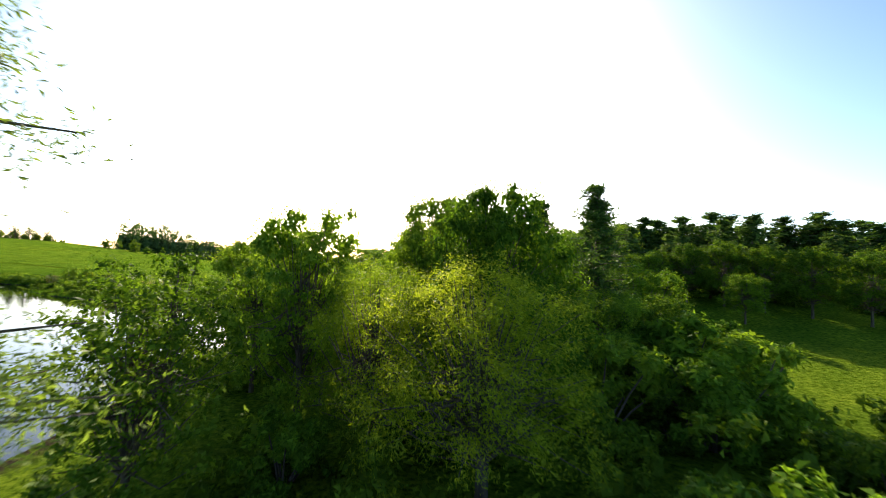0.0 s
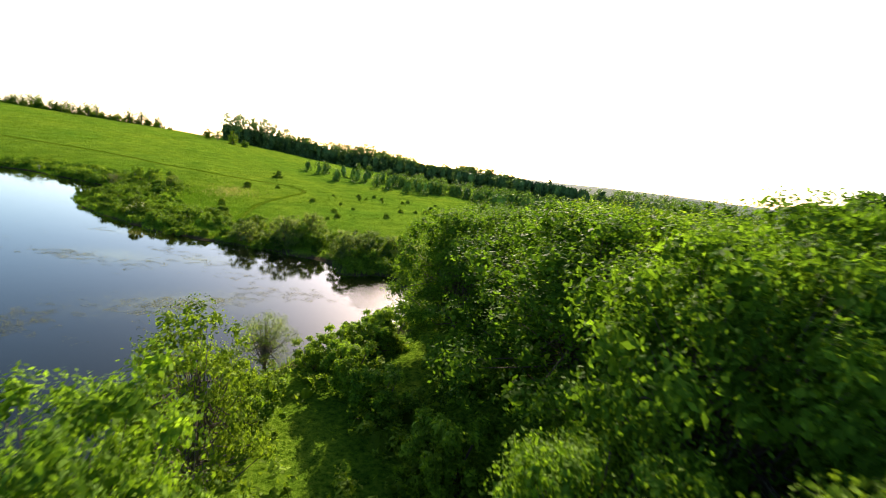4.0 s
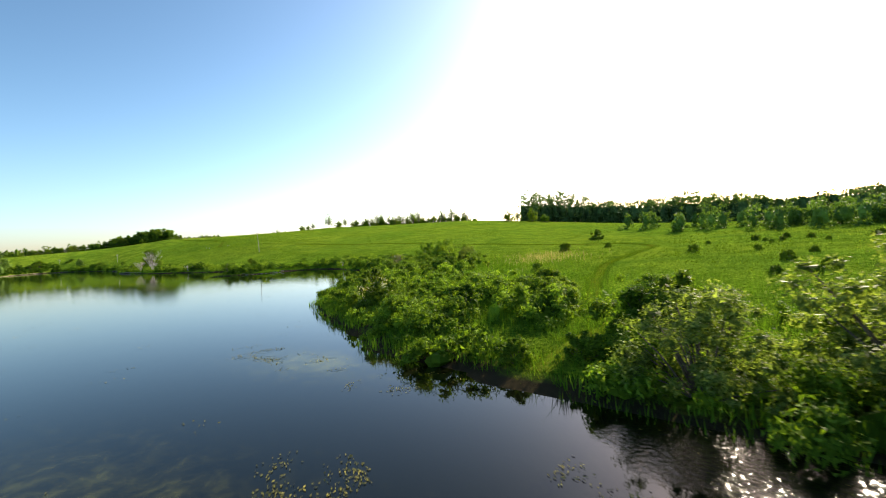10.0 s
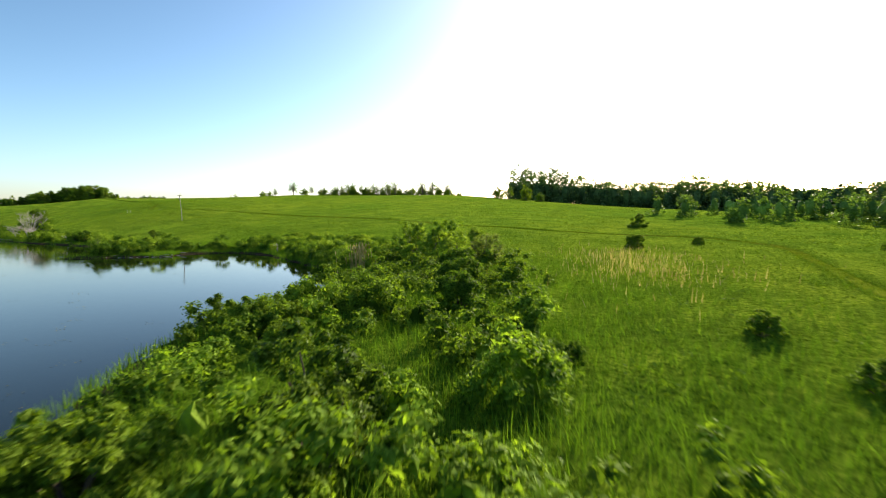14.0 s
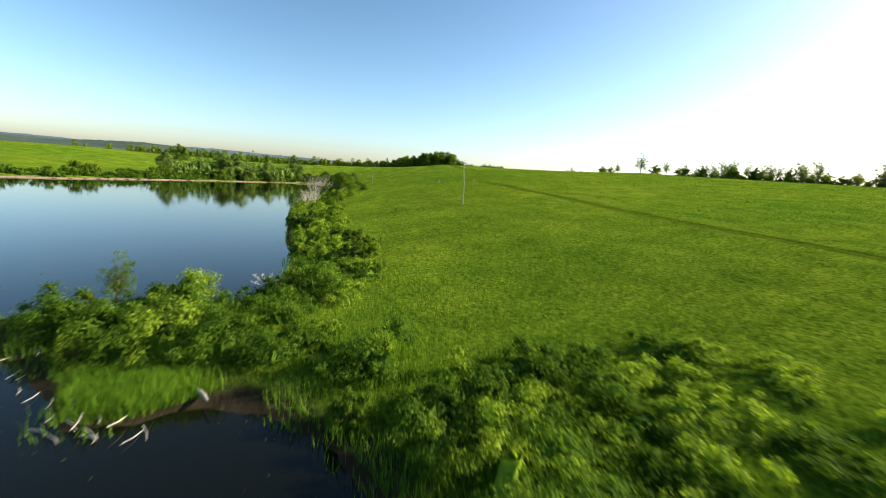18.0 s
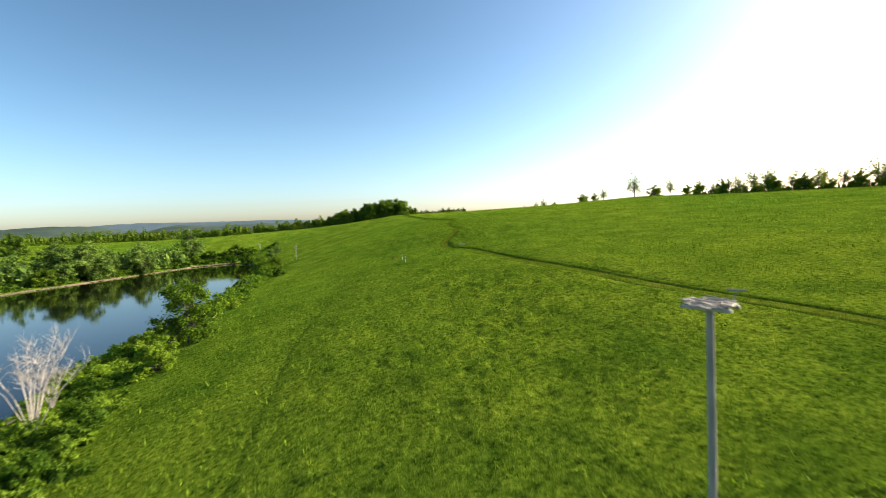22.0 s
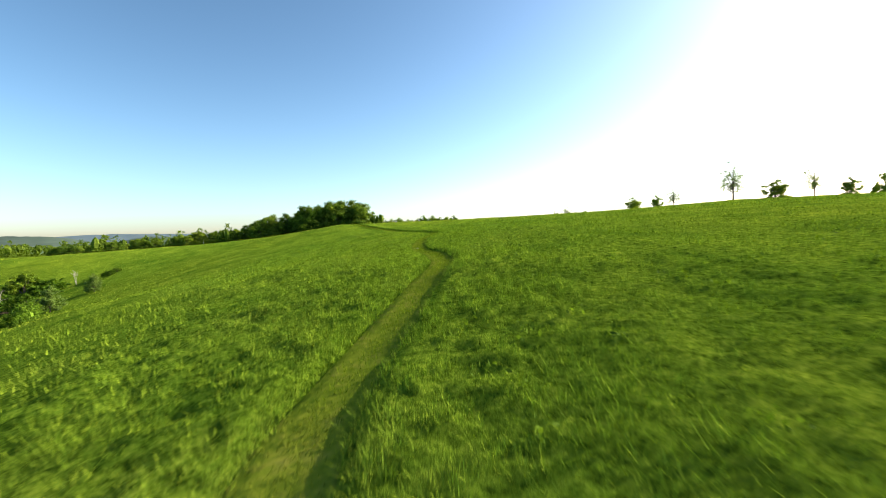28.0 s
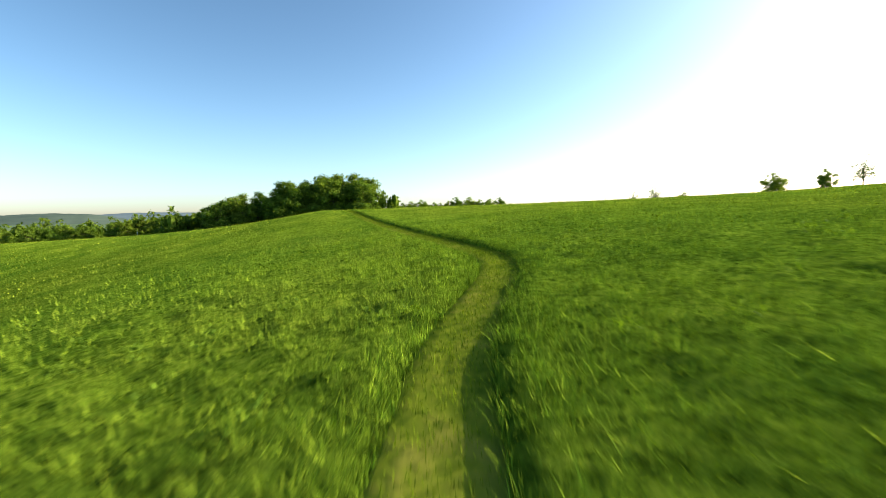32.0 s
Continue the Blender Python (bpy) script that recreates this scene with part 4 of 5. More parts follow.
bush_kind("bush_grey", 24, 1.6, 3.0, 130, 12000, 0.05, LEAF_GREY)
bush_kind("bush_bright", 30, 1.5, 2.7, 120, 12000, 0.05, LEAF_LIGHT)
bush_kind("bush_far", 25, 1.4, 2.2, 40, 3000, 0.13, LEAF_MID)
bush_kind("bush_russet", 27, 0.5, 0.55, 12, 600, 0.06, RUSSET)
bush_kind("bush_blossom", 26, 1.2, 1.95, 30, 520, 0.036, BLOSSOM)

plant_tree("willow", 3.2, -15.5, "yellow-green young willow with fine leaves", scale=0.93, wide=1.15)
plant_tree("willow", 0.7, -12.6, "yellow-green young willow with fine leaves", scale=0.92, wide=1.0)
plant_tree("ash_open", -4.6, -15.0, "dark green ash tree with open limbs beside the pond", scale=0.66, wide=0.95)
plant_tree("ash_open", -5.6, -10.6, "dark green ash tree with open limbs beside the pond", scale=0.74, wide=0.9)
plant_tree("ash_b", -1.8, -9.4, "light green ash tree on the pond bank", scale=0.95, wide=0.75)
plant_tree("maple", 4.5, -11.8, "tall dense green maple tree", scale=0.93, wide=0.66)
plant_tree("maple", 4.0, -5.6, "tall dense green maple tree", scale=1.0, wide=0.75)
plant_tree("ash_a", 7.2, -7.6, "dense green ash tree", scale=0.8, wide=0.8)
plant_tree("pine_near", 11.4, -5.9, "tall dark green pine tree", "conifer", scale=0.95)
plant_tree("pine_near", 9.6, -3.0, "tall dark green pine tree", "conifer", scale=0.92)
plant_tree("pine_near", 15.0, 1.0, "tall dark green pine tree", "conifer", scale=0.95)
plant_tree("pine_open", -4.1, -21.6, "ragged pine tree with open branches by the pond", "conifer", scale=0.88, wide=1.2)
plant_tree("ash_b", -4.4, -4.4, "light green ash tree on the pond bank", scale=0.84, wide=0.8)
plant_tree("ash_open", -5.5, 6.8, "bright green ash tree leaning over the pond", scale=0.72, wide=0.85)
plant_tree("ash_b", -4.2, 1.0, "light green ash tree on the pond bank", scale=0.84, wide=0.75)
for x, y, s in ((0.5, -5.4, 0.72), (2.0, -2.6, 0.76), (-1.7, -3.2, 0.7), (-1.2, -6.4, 0.72), (0.4, 1.4, 0.6), (3.2, 3.2, 0.74)):
    plant_tree("ash_b", x, y, "leafy young ash tree in the thicket", group="thicket trees", scale=s, wide=0.85)
plant_tree("ash_a", 4.2, -0.6, "dense green ash tree", scale=0.86, wide=0.8)
plant_tree("maple", 1.2, 20.2, "large dense maple tree leaning over the pond corner", scale=0.86, wide=1.02)
plant_tree("maple", 3.4, 25.6, "large dense maple tree leaning over the cove", scale=0.85, wide=1.12)
plant_tree("maple", 5.5, 29.0, "large dense maple tree beside the cove", scale=0.82, wide=1.1)
plant_tree("maple", 6.0, 12.4, "large dense maple tree at the pond corner", scale=0.95, wide=1.25)
plant_tree("maple", 8.4, 18.4, "large dense maple tree at the pond corner", scale=0.92, wide=1.25)
plant_tree("maple", 10.4, 12.8, "large dense maple tree at the pond corner", scale=0.92, wide=1.2)
plant_tree("maple", 6.2, 5.2, "dense maple tree over the thicket", scale=1.0, wide=0.85)
plant_tree("maple", 9.6, 6.8, "dense maple tree over the thicket", scale=1.06, wide=0.85)
for k in range(34):
    a = radians(29 + 0.95 * k + rng.uniform(-0.5, 0.5))
    r = 62 + rng.uniform(-6, 6)
    plant_tree("pine_far", 0.4 + r * math.sin(a), -20.7 + r * math.cos(a), "tall dark pine behind the thicket", group="pines behind the thicket", scale=rng.uniform(0.66, 0.84), wide=1.7)
plant_tree("ash_a", 12, 18, "dense green ash tree", scale=0.95)
plant_tree("willow_grey", -7.1, 14.9, "small grey-green willow at the water's edge", scale=0.5, wide=1.1)
for x, y, s in ((15.5, -3.5, 0.7), (10.4, -8.5, 0.6), (13.2, -8.2, 0.5), (26, 11, 0.62), (29, 9.5, 0.58), (31, 7.5, 0.62), (33, 5.5, 0.6), (35, 3.2, 0.62), (37, 0.5, 0.6), (28.5, 2.8, 0.45), (14, 8, 0.95), (20, 14, 1.0), (11, 25, 0.85), (28, 20, 1.05), (17, 28, 0.85)):
    plant_tree("ash_b" if rng.random() < 0.5 else "ash_a", x, y, "light green broadleaf tree in a thicket", group="thicket trees", scale=s)
for k in range(26):
    a = radians(-22 - 45 * k / 26 + rng.uniform(-1, 1))
    d = rng.uniform(46, 62)
    plant_tree("pine_far" if rng.random() < 0.6 else "oak_far", -math.sin(a) * d, -26 + math.cos(a) * d,
               "dark tree in a dense wood edge", group="wood edge trees", scale=rng.uniform(0.55, 0.75), wide=1.3)

# ---- low bushes below the first trees ----
for k in range(46):
    x, y = rng.uniform(-8, 14), rng.uniform(-30, 26)
    if shore_distance(np.array([x]), np.array([y]))[0] < 0.4 or (x < -3 and y < -8):
        continue
    plant_bush("bush_light" if y > 7 else ("bush_mid", "bush_light", "bush_dark")[k % 3], x, y, "leafy green shrub under the trees", group="undergrowth shrubs", scale=rng.uniform(0.8, 1.5))
for x, y, s in ((-4.6, -17.2, 1.1), (-3.3, -18.6, 0.9), (6.4, -21, 1.6), (11.6, -13.2, 1.8), (13.4, -12.4, 1.9), (12.2, -10.6, 2.2), (15.6, -9.4, 1.8), (4.8, -24, 1.0), (8.5, -11.5, 2.0), (-5.4, 16.4, 0.9), (-3.0, 19.2, 1.1), (-1.5, 12.5, 1.2), (-6, 11, 1.1), (-8.6, 9.5, 0.9), (-7.6, 13.2, 0.8), (-4.4, 17.8, 1.0), (-3.2, 14.6, 1.2), (-3.4, 22.3, 0.9), (-2.4, 20.2, 1.2)):
    plant_bush("bush_light", x, y, "light green rounded shrub", group="undergrowth shrubs", scale=s)



# ---- scrub: low leafy growth that nobody could count ----
def scrub(name, x, y, radius, tall, leaves, leaf, mat, label, rg):
    """Low rounded shrubs that run into one another, each of a few leafy clumps."""
    n, k = len(x), 9
    d = rg.normal(size=(n, k, 3))
    d[:, :, 2] = np.abs(d[:, :, 2])
    d /= np.linalg.norm(d, axis=2)[:, :, None]
    z = np.maximum(ground_z(x, y), 0)
    size = np.stack([radius, radius, tall], -1)[:, None, :]
    p = np.c_[x, y, z][:, None, :] + d * size * rg.uniform(0.45, 0.95, (n, k, 1))
    lobe = np.c_[p.reshape(-1, 3), (radius[:, None] * rg.uniform(0.24, 0.46, (n, k))).ravel()]
    count = int(1.25 * np.maximum(40, leaves * radius ** 2 * np.maximum(tall / radius, 0.8)).sum())
    stuff(name, [sprays(rg, lobe, count, leaf, plain=True, flat=0.75, away=d.reshape(-1, 3)),
                 hearts(np.c_[x, y, z], radius * 0.36, tall * 0.42, rg, 8, 5)], mat, label, "scrub")


TRACK = [(-77.8, 87.8), (-77.0, 87.2), (-75, 85.9), (-73.3, 85.1), (-71.2, 85.2), (-69.5, 84.7), (-66, 83.0), (-63.5, 81.6)]


def build_scrub():
    rg = np.random.default_rng(51)
    # bank between meadow and pond
    x, y = rg.uniform(-268, -60, 7000), rg.uniform(64, 100, 7000)
    s = shore_distance(x, y)
    width = np.where((x > -90) & (y < 93), 12.5, np.where(x < -190, 3.0, np.interp(-x, (125, 145), (4.3, 6.2)) + 1.3 * wobble(x, y, 9.0, 2.0)))
    edge = np.where((x > -92) & (x < -74) & (y < 85), 1.3, 0.5)
    bare = line_distance(x, y, TRACK)
    tip = ((x < -92.0) & (x > -99) & (y < 69.5)) | ((x > -91.4) & (x < -87) & (y < 78))
    ok = (s > edge) & (s < width) & (bare > 0.6) & ~tip
    x, y, s = x[ok], y[ok], s[ok]
    r = (0.4 + 0.75 * rg.random(len(x)) ** 1.6) * np.where(x < -185, 1.35, np.where((x > -103) & (x < -60), np.where(s < 3.5, 1.3, 1.1), 1))
    h = r * rg.uniform(0.9, 1.5, len(x)) * np.clip(1.25 - s / 9, np.where(x > -92, 0.7, 0.5), 1)
    pick = rg.random(len(x)) + 0.35 * ((x > -103) & (x < -60))
    for name, keep, leaf, n, mat, label in (
            ("bank_scrub", (pick < 0.8) & (x > -185) & (x < -108), 0.085, 400, LEAF_LIGHT, "bright green shrubby growth along the pond bank"),
            ("bank_scrub_dark", (pick >= 0.8) & (x > -185) & (x < -108), 0.085, 400, LEAF_MID, "deep green shrubby growth along the pond bank"),
            ("spit_scrub", (pick < np.where(x > -91, 0.75, 0.55)) & (x >= -108), 0.052, 850, LEAF_LIGHT, "bright green shrubby growth on the narrow spit"),
            ("spit_scrub_dark", (pick >= np.where(x > -91, 0.75, 0.55)) & (x >= -108), 0.052, 850, LEAF_MID, "deep green shrubby growth on the narrow spit"),
            ("bank_scrub_far", x <= -185, 0.12, 170, LEAF_LIGHT, "green shrubs along the far end of the pond")):
        scrub(name, x[keep], y[keep], r[keep], h[keep], n, leaf, mat, label, rg)
    # near peninsula
    x, y = rg.uniform(-60, 9, 2700), rg.uniform(23, 84, 2700)
    s = shore_distance(x, y)
    open_sedge = ((wobble(x, y, 2.4, 7.0) < -0.12) & (x < -33)) | ((x > -18) & (x < -8.5) & (s < 2.6))
    ok = (s > 0.2) & (s < 12.5) & ((x < -4) | (y < 46)) & ~open_sedge & (line_distance(x, y, MOWN) > 1.5) & (rg.random(len(x)) < np.clip(1.35 - s / 12, 0, 1))
    x, y, s = x[ok], y[ok], s[ok]
    r = rg.uniform(0.45, 1.0, len(x)) ** 1.5 * 1.5 + 0.3 * (s < 6) * (x > -27)
    h = r * rg.uniform(1.0, 1.45, len(x)) * np.clip(0.35 + s / 4.5, 0.4, 1)
    pick = rg.random(len(x)) < 0.72
    scrub("peninsula_scrub", x[pick], y[pick], r[pick], h[pick], 470, 0.072, LEAF_MID, "tangled green shrubs on the low peninsula", rg)
    scrub("peninsula_scrub_light", x[~pick], y[~pick], r[~pick], h[~pick], 470, 0.072, LEAF_LIGHT, "light green shrubs on the low peninsula", rg)
    # under the first trees
    x, y = rg.uniform(-11, 34, 560), rg.uniform(-34, 30, 560)
    ok = (shore_distance(x, y) > 0.45) & ((x > -4.5) | (y > -6)) & ~((x > 17) & (y > -17) & (y < (x - 17) * 0.8))
    x, y = x[ok], y[ok]
    r = rg.uniform(0.7, 1.5, len(x))
    scrub("thicket_scrub", x, y, r, r * rg.uniform(0.9, 1.4, len(x)), 110, 0.1, LEAF_MID, "dense green undergrowth below the trees", rg)
    # far banks
    x, y = rg.uniform(-300, -120, 5200), rg.uniform(-60, 84, 5200)
    s = shore_distance(x, y)
    ok = (s > 0.5) & (s < 9) & (x + y < -170)
    x, y = x[ok], y[ok]
    r = rg.uniform(0.8, 1.8, len(x))
    scrub("far_bank_scrub", x, y, r, r * rg.uniform(0.9, 1.3, len(x)), 40, 0.26, LEAF_MID, "green shrubs along the far bank", rg)


build_scrub()

# ---- bushes along the pond ----
for x, y, s, t in ((-17.2, 43.2, 1.25, 1.0), (-15.4, 46.2, 1.25, 1.05), (-20.8, 42.4, 0.95, 1.0), (-9.6, 40.4, 1.15, 1.0), (-7.4, 41.0, 1.1, 1.05), (-4.8, 42.2, 1.05, 1.0), (-2.4, 39.2, 1.0, 1.0), (-1.2, 36.2, 0.9, 1.0), (0.4, 32.2, 1.0, 0.9), (-0.6, 39.6, 1.1, 1.0), (-52.6, 80.2, 0.9, 1.0)):
    plant_bush("bush_grey", x, y, "grey-green willow shrub with fine leaves", group="willow shrubs", scale=s, tall=0.88 * t)


def bank_bushes():
    o = outline_samples(1.0)
    north = o[(o[:, 1] > 36) & (o[:, 0] < -8) & (o[:, 0] > -262) & ((o[:, 1] > 62) | (o[:, 0] > -60))]
    for k, (px, py) in enumerate(north):
        rows = 3 if px > -62 else 2
        for j in range(rows):
            if rng.random() < (0.2 if px > -62 else 0.13):
                x, y = px + rng.normal(0, 0.6), py + rng.uniform(0.2, 7.0 if px > -62 else 5.5)
                if not 0.3 < shore_distance(np.array([x]), np.array([y]))[0] < 9:
                    continue
                kind = ("bush_mid", "bush_light", "bush_dark", "bush_mid")[int(rng.integers(0, 4))]
                if -91.6 < x < -87 and y < 78.5:
                    continue
                if px < -190:
                    kind = "bush_far"
                big = rng.uniform(0.55, 1.05) if px > -100 else rng.uniform(0.6, 0.95)
                if px > -62 and shore_distance(np.array([x]), np.array([y]))[0] < 2.2:
                    big *= 0.6
                if -106 < px < -60:
                    big *= 0.7
                plant_bush(kind, x, y, "leafy shrub on the pond bank", group="bank shrubs", scale=big)
    south = o[(o[:, 0] < -150) & (o[:, 1] < 84)]
    for px, py in south:
        if rng.random() < 0.22:
            x, y = px - rng.uniform(1, 9), py - rng.uniform(-1, 7)
            if shore_distance(np.array([x]), np.array([y]))[0] > 1:
                plant_bush("bush_far", x, y, "leafy shrub on the far bank", group="far bank shrubs", scale=rng.uniform(0.9, 1.6))


bank_bushes()
for x, y, key, size in ((-36.7, 48.4, "bush_dark", 1.1), (-171, 82.5, "bush_light", 1.0)):
    bush = plant_bush(key, x, y, "rounded shrub dotted with creamy white blossom", scale=size, name="flowering_shrub")
    part("blossom", BUSH_KINDS["bush_blossom"][0], bush, "creamy white blossom")
for x, y, s in ((-55.5, 78.6, 1.15), (-59.0, 80.2, 1.1), (-57.2, 82.8, 1.0), (-57.4, 86.8, 0.8), (-61.6, 84, 0.85), (-53.2, 76.0, 0.9)):
    plant_bush("bush_bright", x, y, "large bright green willow shrub in the damp meadow", group="meadow shrubs", scale=s)
for x, y, s in ((-48.3, 70, 1.1), (-50.5, 73, 1.2), (-46, 66, 1.0), (-45.2, 95, 0.8), (-27.6, 51, 0.9), (-22.6, 46.0, 1.1), (-30.5, 56, 0.9), (-26.6, 48.6, 0.9), (-23.4, 50.6, 1.0)):
    plant_bush("bush_thick", x, y, "dense green shrub in the damp meadow", group="meadow shrubs", scale=s)
plant_bush("bush_light", -157.6, 81.6, "bright green rounded shrub on the pond bank", scale=1.15)
plant_bush("bush_russet", -184.8, 104.7, "low russet shrub in the meadow grass")
plant_bush("bush_dark", -50.8, 126.0, "lone round shrub in the open meadow", scale=1.1)
for k in range(58):
    x, y = rng.uniform(-42, 24), rng.uniform(58, 108)
    if line_distance(np.array([x]), np.array([y]), MOWN)[0] > 2.5:
        plant_bush("bush_mid", x, y, "small shrub dotted over the damp meadow", group="meadow shrubs", scale=rng.uniform(0.3, 0.6))

# ---- single trees round the pond ----
plant_tree("shore_tree", -164.4, 82.4, "dense small tree on the pond bank", scale=1.15)
plant_tree("elm_far", -258, 58, "slender tree behind the far bank", scale=1.1)
plant_tree("elm_far", -252, 53, "slender tree behind the far bank", scale=0.9)
plant_tree("oak_far", -296, 18, "rounded tree on the skyline of the far field", scale=0.85)
for k in range(34):
    x, y = rng.uniform(-286, -236), rng.uniform(30, 70)
    if 3 < shore_distance(np.array([x]), np.array([y]))[0] < 13:
        plant_tree("elm_far", x, y, "slender tree behind the far bank", group="far bank trees", scale=rng.uniform(0.75, 1.25), wide=1.2)
for x, y, s in ((-262, 89, 0.5), (-273, 91, 0.42)):
    plant_tree("elm_far", x, y, "small bank tree at the pond's end", group="far bank trees", scale=s)

# ---- hilltop clump, skyline trees, woods ----
for k in range(46):
    t = k / 46
    x = np.interp(t, (0, 0.4, 0.7, 1), (-310, -314, -328, -352)) + rng.normal(0, 3)
    y = np.interp(t, (0, 0.4, 0.7, 1), (143, 121, 88, 58)) + rng.normal(0, 2)
    plant_tree("oak_far", x, y, "dense dark green tree in a hilltop clump", group="hilltop trees", wide=1.2,
               scale=np.interp(t, (0, 0.12, 0.25, 0.42, 0.6, 1), (0.78, 1.05, 0.85, 0.6, 0.4, 0.34)) * rng.uniform(0.88, 1.08))
for x, key, tall, wide in ((-348, "hedge_tree", 3.8, 1.1), (-340, "hedge_tree", 3.4, 1.0), (-332, "thin_far", 3.6, 0.9), (-321, "thin_far", 4.0, 1.1), (-311, "thin_far", 4.3, 1.2),
                           (-303, "hedge_tree", 2.8, 1.1), (-282, "hedge_tree", 4.6, 1.35), (-272, "hedge_tree", 4.0, 0.9), (-267, "thin_far", 4.6, 1.0),
                           (-253, "thin_far", 8.0, 1.0), (-244.5, "hedge_tree", 4.4, 1.4), (-237, "thin_far", 5.6, 0.9), (-232, "hedge_tree", 3.8, 1.0),
                           (-122, "hedge_tree", 5.5, 1.0), (-117, "thin_far", 5.0, 1.2), (-109, "hedge_tree", 7.0, 0.8), (-103, "hedge_tree", 4.0, 1.2)):
    full = 5.0 if key == "hedge_tree" else 7.0
    plant_tree(key, x, 216 + rng.normal(0, 1), "open-crowned tree on the meadow skyline" if key == "thin_far" else "rounded bushy tree on the meadow skyline",
               group="skyline trees", scale=tall / full, wide=wide)
for k in range(36):
    x = -226 + 82 * (k + rng.uniform(0.1, 0.9)) / 36
    key = ("hedge_tree", "thin_far", "hedge_tree", "thin_far", "thin_far")[k % 5]
    plant_tree(key, x, 217 + rng.normal(0, 1.6), "leafy tree in the hedgerow on the skyline", group="hedgerow trees",
               scale=rng.uniform(0.5, 1.05) * (1.0 if key == "hedge_tree" else 0.95), wide=rng.uniform(0.8, 1.2))
for k in range(18):
    plant_tree("hedge_tree", -224 + 4.5 * k + rng.uniform(-1.5, 1.5), 218 + rng.normal(0, 1), "low bush in the hedgerow on the skyline", group="hedgerow trees", scale=rng.uniform(0.4, 0.65), wide=1.3)
for k in range(16):
    plant_tree("hedge_tree", -312 + 6 * k / 16 + rng.normal(0, 1), 148 + 1.5 * k, "low bushy tree beside the hilltop clump", group="hilltop hedge", scale=rng.uniform(0.35, 0.62), wide=1.2)
for k in range(9):
    x = -110 + 20.0 * k + rng.uniform(-4, 4)
    y = np.interp(x, (-134, -70, 0, 70), (268, 284, 276, 240)) + rng.uniform(-8, 4)
    plant_tree("pine_far", x, y, "tall dark pine standing out of the wood", "conifer", group="wood pines", scale=rng.uniform(0.9, 1.1), wide=1.3)


def build_woods():
    rg = np.random.default_rng(31)
    groups = (("hill_wood", [(-134, 268), (-70, 284), (0, 276), (70, 240)], 480, 8, 12.5, HAZY_LEAF, "dense dark wood along the foot of the hill, slight haze in its leaf colour"),
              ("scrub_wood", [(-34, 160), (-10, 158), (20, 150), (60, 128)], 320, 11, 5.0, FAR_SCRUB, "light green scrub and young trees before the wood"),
              ("east_wood", [(70, 240), (110, 160), (120, 80), (95, 20), (70, -20)], 300, 10, 10, HAZY_LEAF, "dense dark wood beyond the thicket, slight haze in its leaf colour"),
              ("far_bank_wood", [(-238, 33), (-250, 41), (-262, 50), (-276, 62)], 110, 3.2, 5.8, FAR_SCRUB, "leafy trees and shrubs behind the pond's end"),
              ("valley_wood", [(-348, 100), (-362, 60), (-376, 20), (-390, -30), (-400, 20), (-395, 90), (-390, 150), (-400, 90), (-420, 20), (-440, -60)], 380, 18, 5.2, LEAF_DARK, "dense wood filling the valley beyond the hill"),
              ("hilltop_scrub", [(-306, 146), (-311, 135), (-313, 124), (-318, 108)], 60, 3.0, 4.2, LEAF_DARK, "dense undergrowth of the hilltop clump"),
              ("skyline_scrub", [(-228, 216), (-190, 217), (-143, 219)], 130, 1.6, 1.4, LEAF_MID, "low scrub along the meadow skyline"))
    for name, line, n, spread, tall, mat, label in groups:
        x, y = along(line, n, spread, rg)
        near = line_distance(x, y, line) < spread * 2
        x, y = x[near], y[near]
        z = ground_z(x, y)
        pts = []
        for i in range(len(x)):
            h = (np.interp(x[i], (-130, -70, -10, 60), (1.25, 1.2, 0.95, 0.65)) if name == "hill_wood" else 1.0) * tall * (rg.uniform(0.4, 1.2) if tall < 6 else rg.uniform(0.62, 1.0) + 0.28 * math.sin(x[i] * 0.09) * math.sin(x[i] * 0.031 + y[i] * 0.05) ** 2 + 0.1)
            lobe = lobes(rg, 14, h * 0.36, h * 0.1, h * 0.9)
            lobe[:, 3] *= 1.5
            skirt = np.c_[rg.normal(0, h * 0.2, (3, 2)), np.full(3, h * 0.1), np.full(3, h * 0.22)]
            pts.append(crown_points(rg, np.vstack([lobe, skirt]), 250) + np.array((x[i], y[i], z[i])))
        inner = hearts(np.c_[x, y, z + tall * 0.42], np.full(len(x), tall * 0.17), np.full(len(x), tall * 0.28), rg, 6, 5)
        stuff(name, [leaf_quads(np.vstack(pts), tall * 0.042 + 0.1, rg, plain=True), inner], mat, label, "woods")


build_woods()


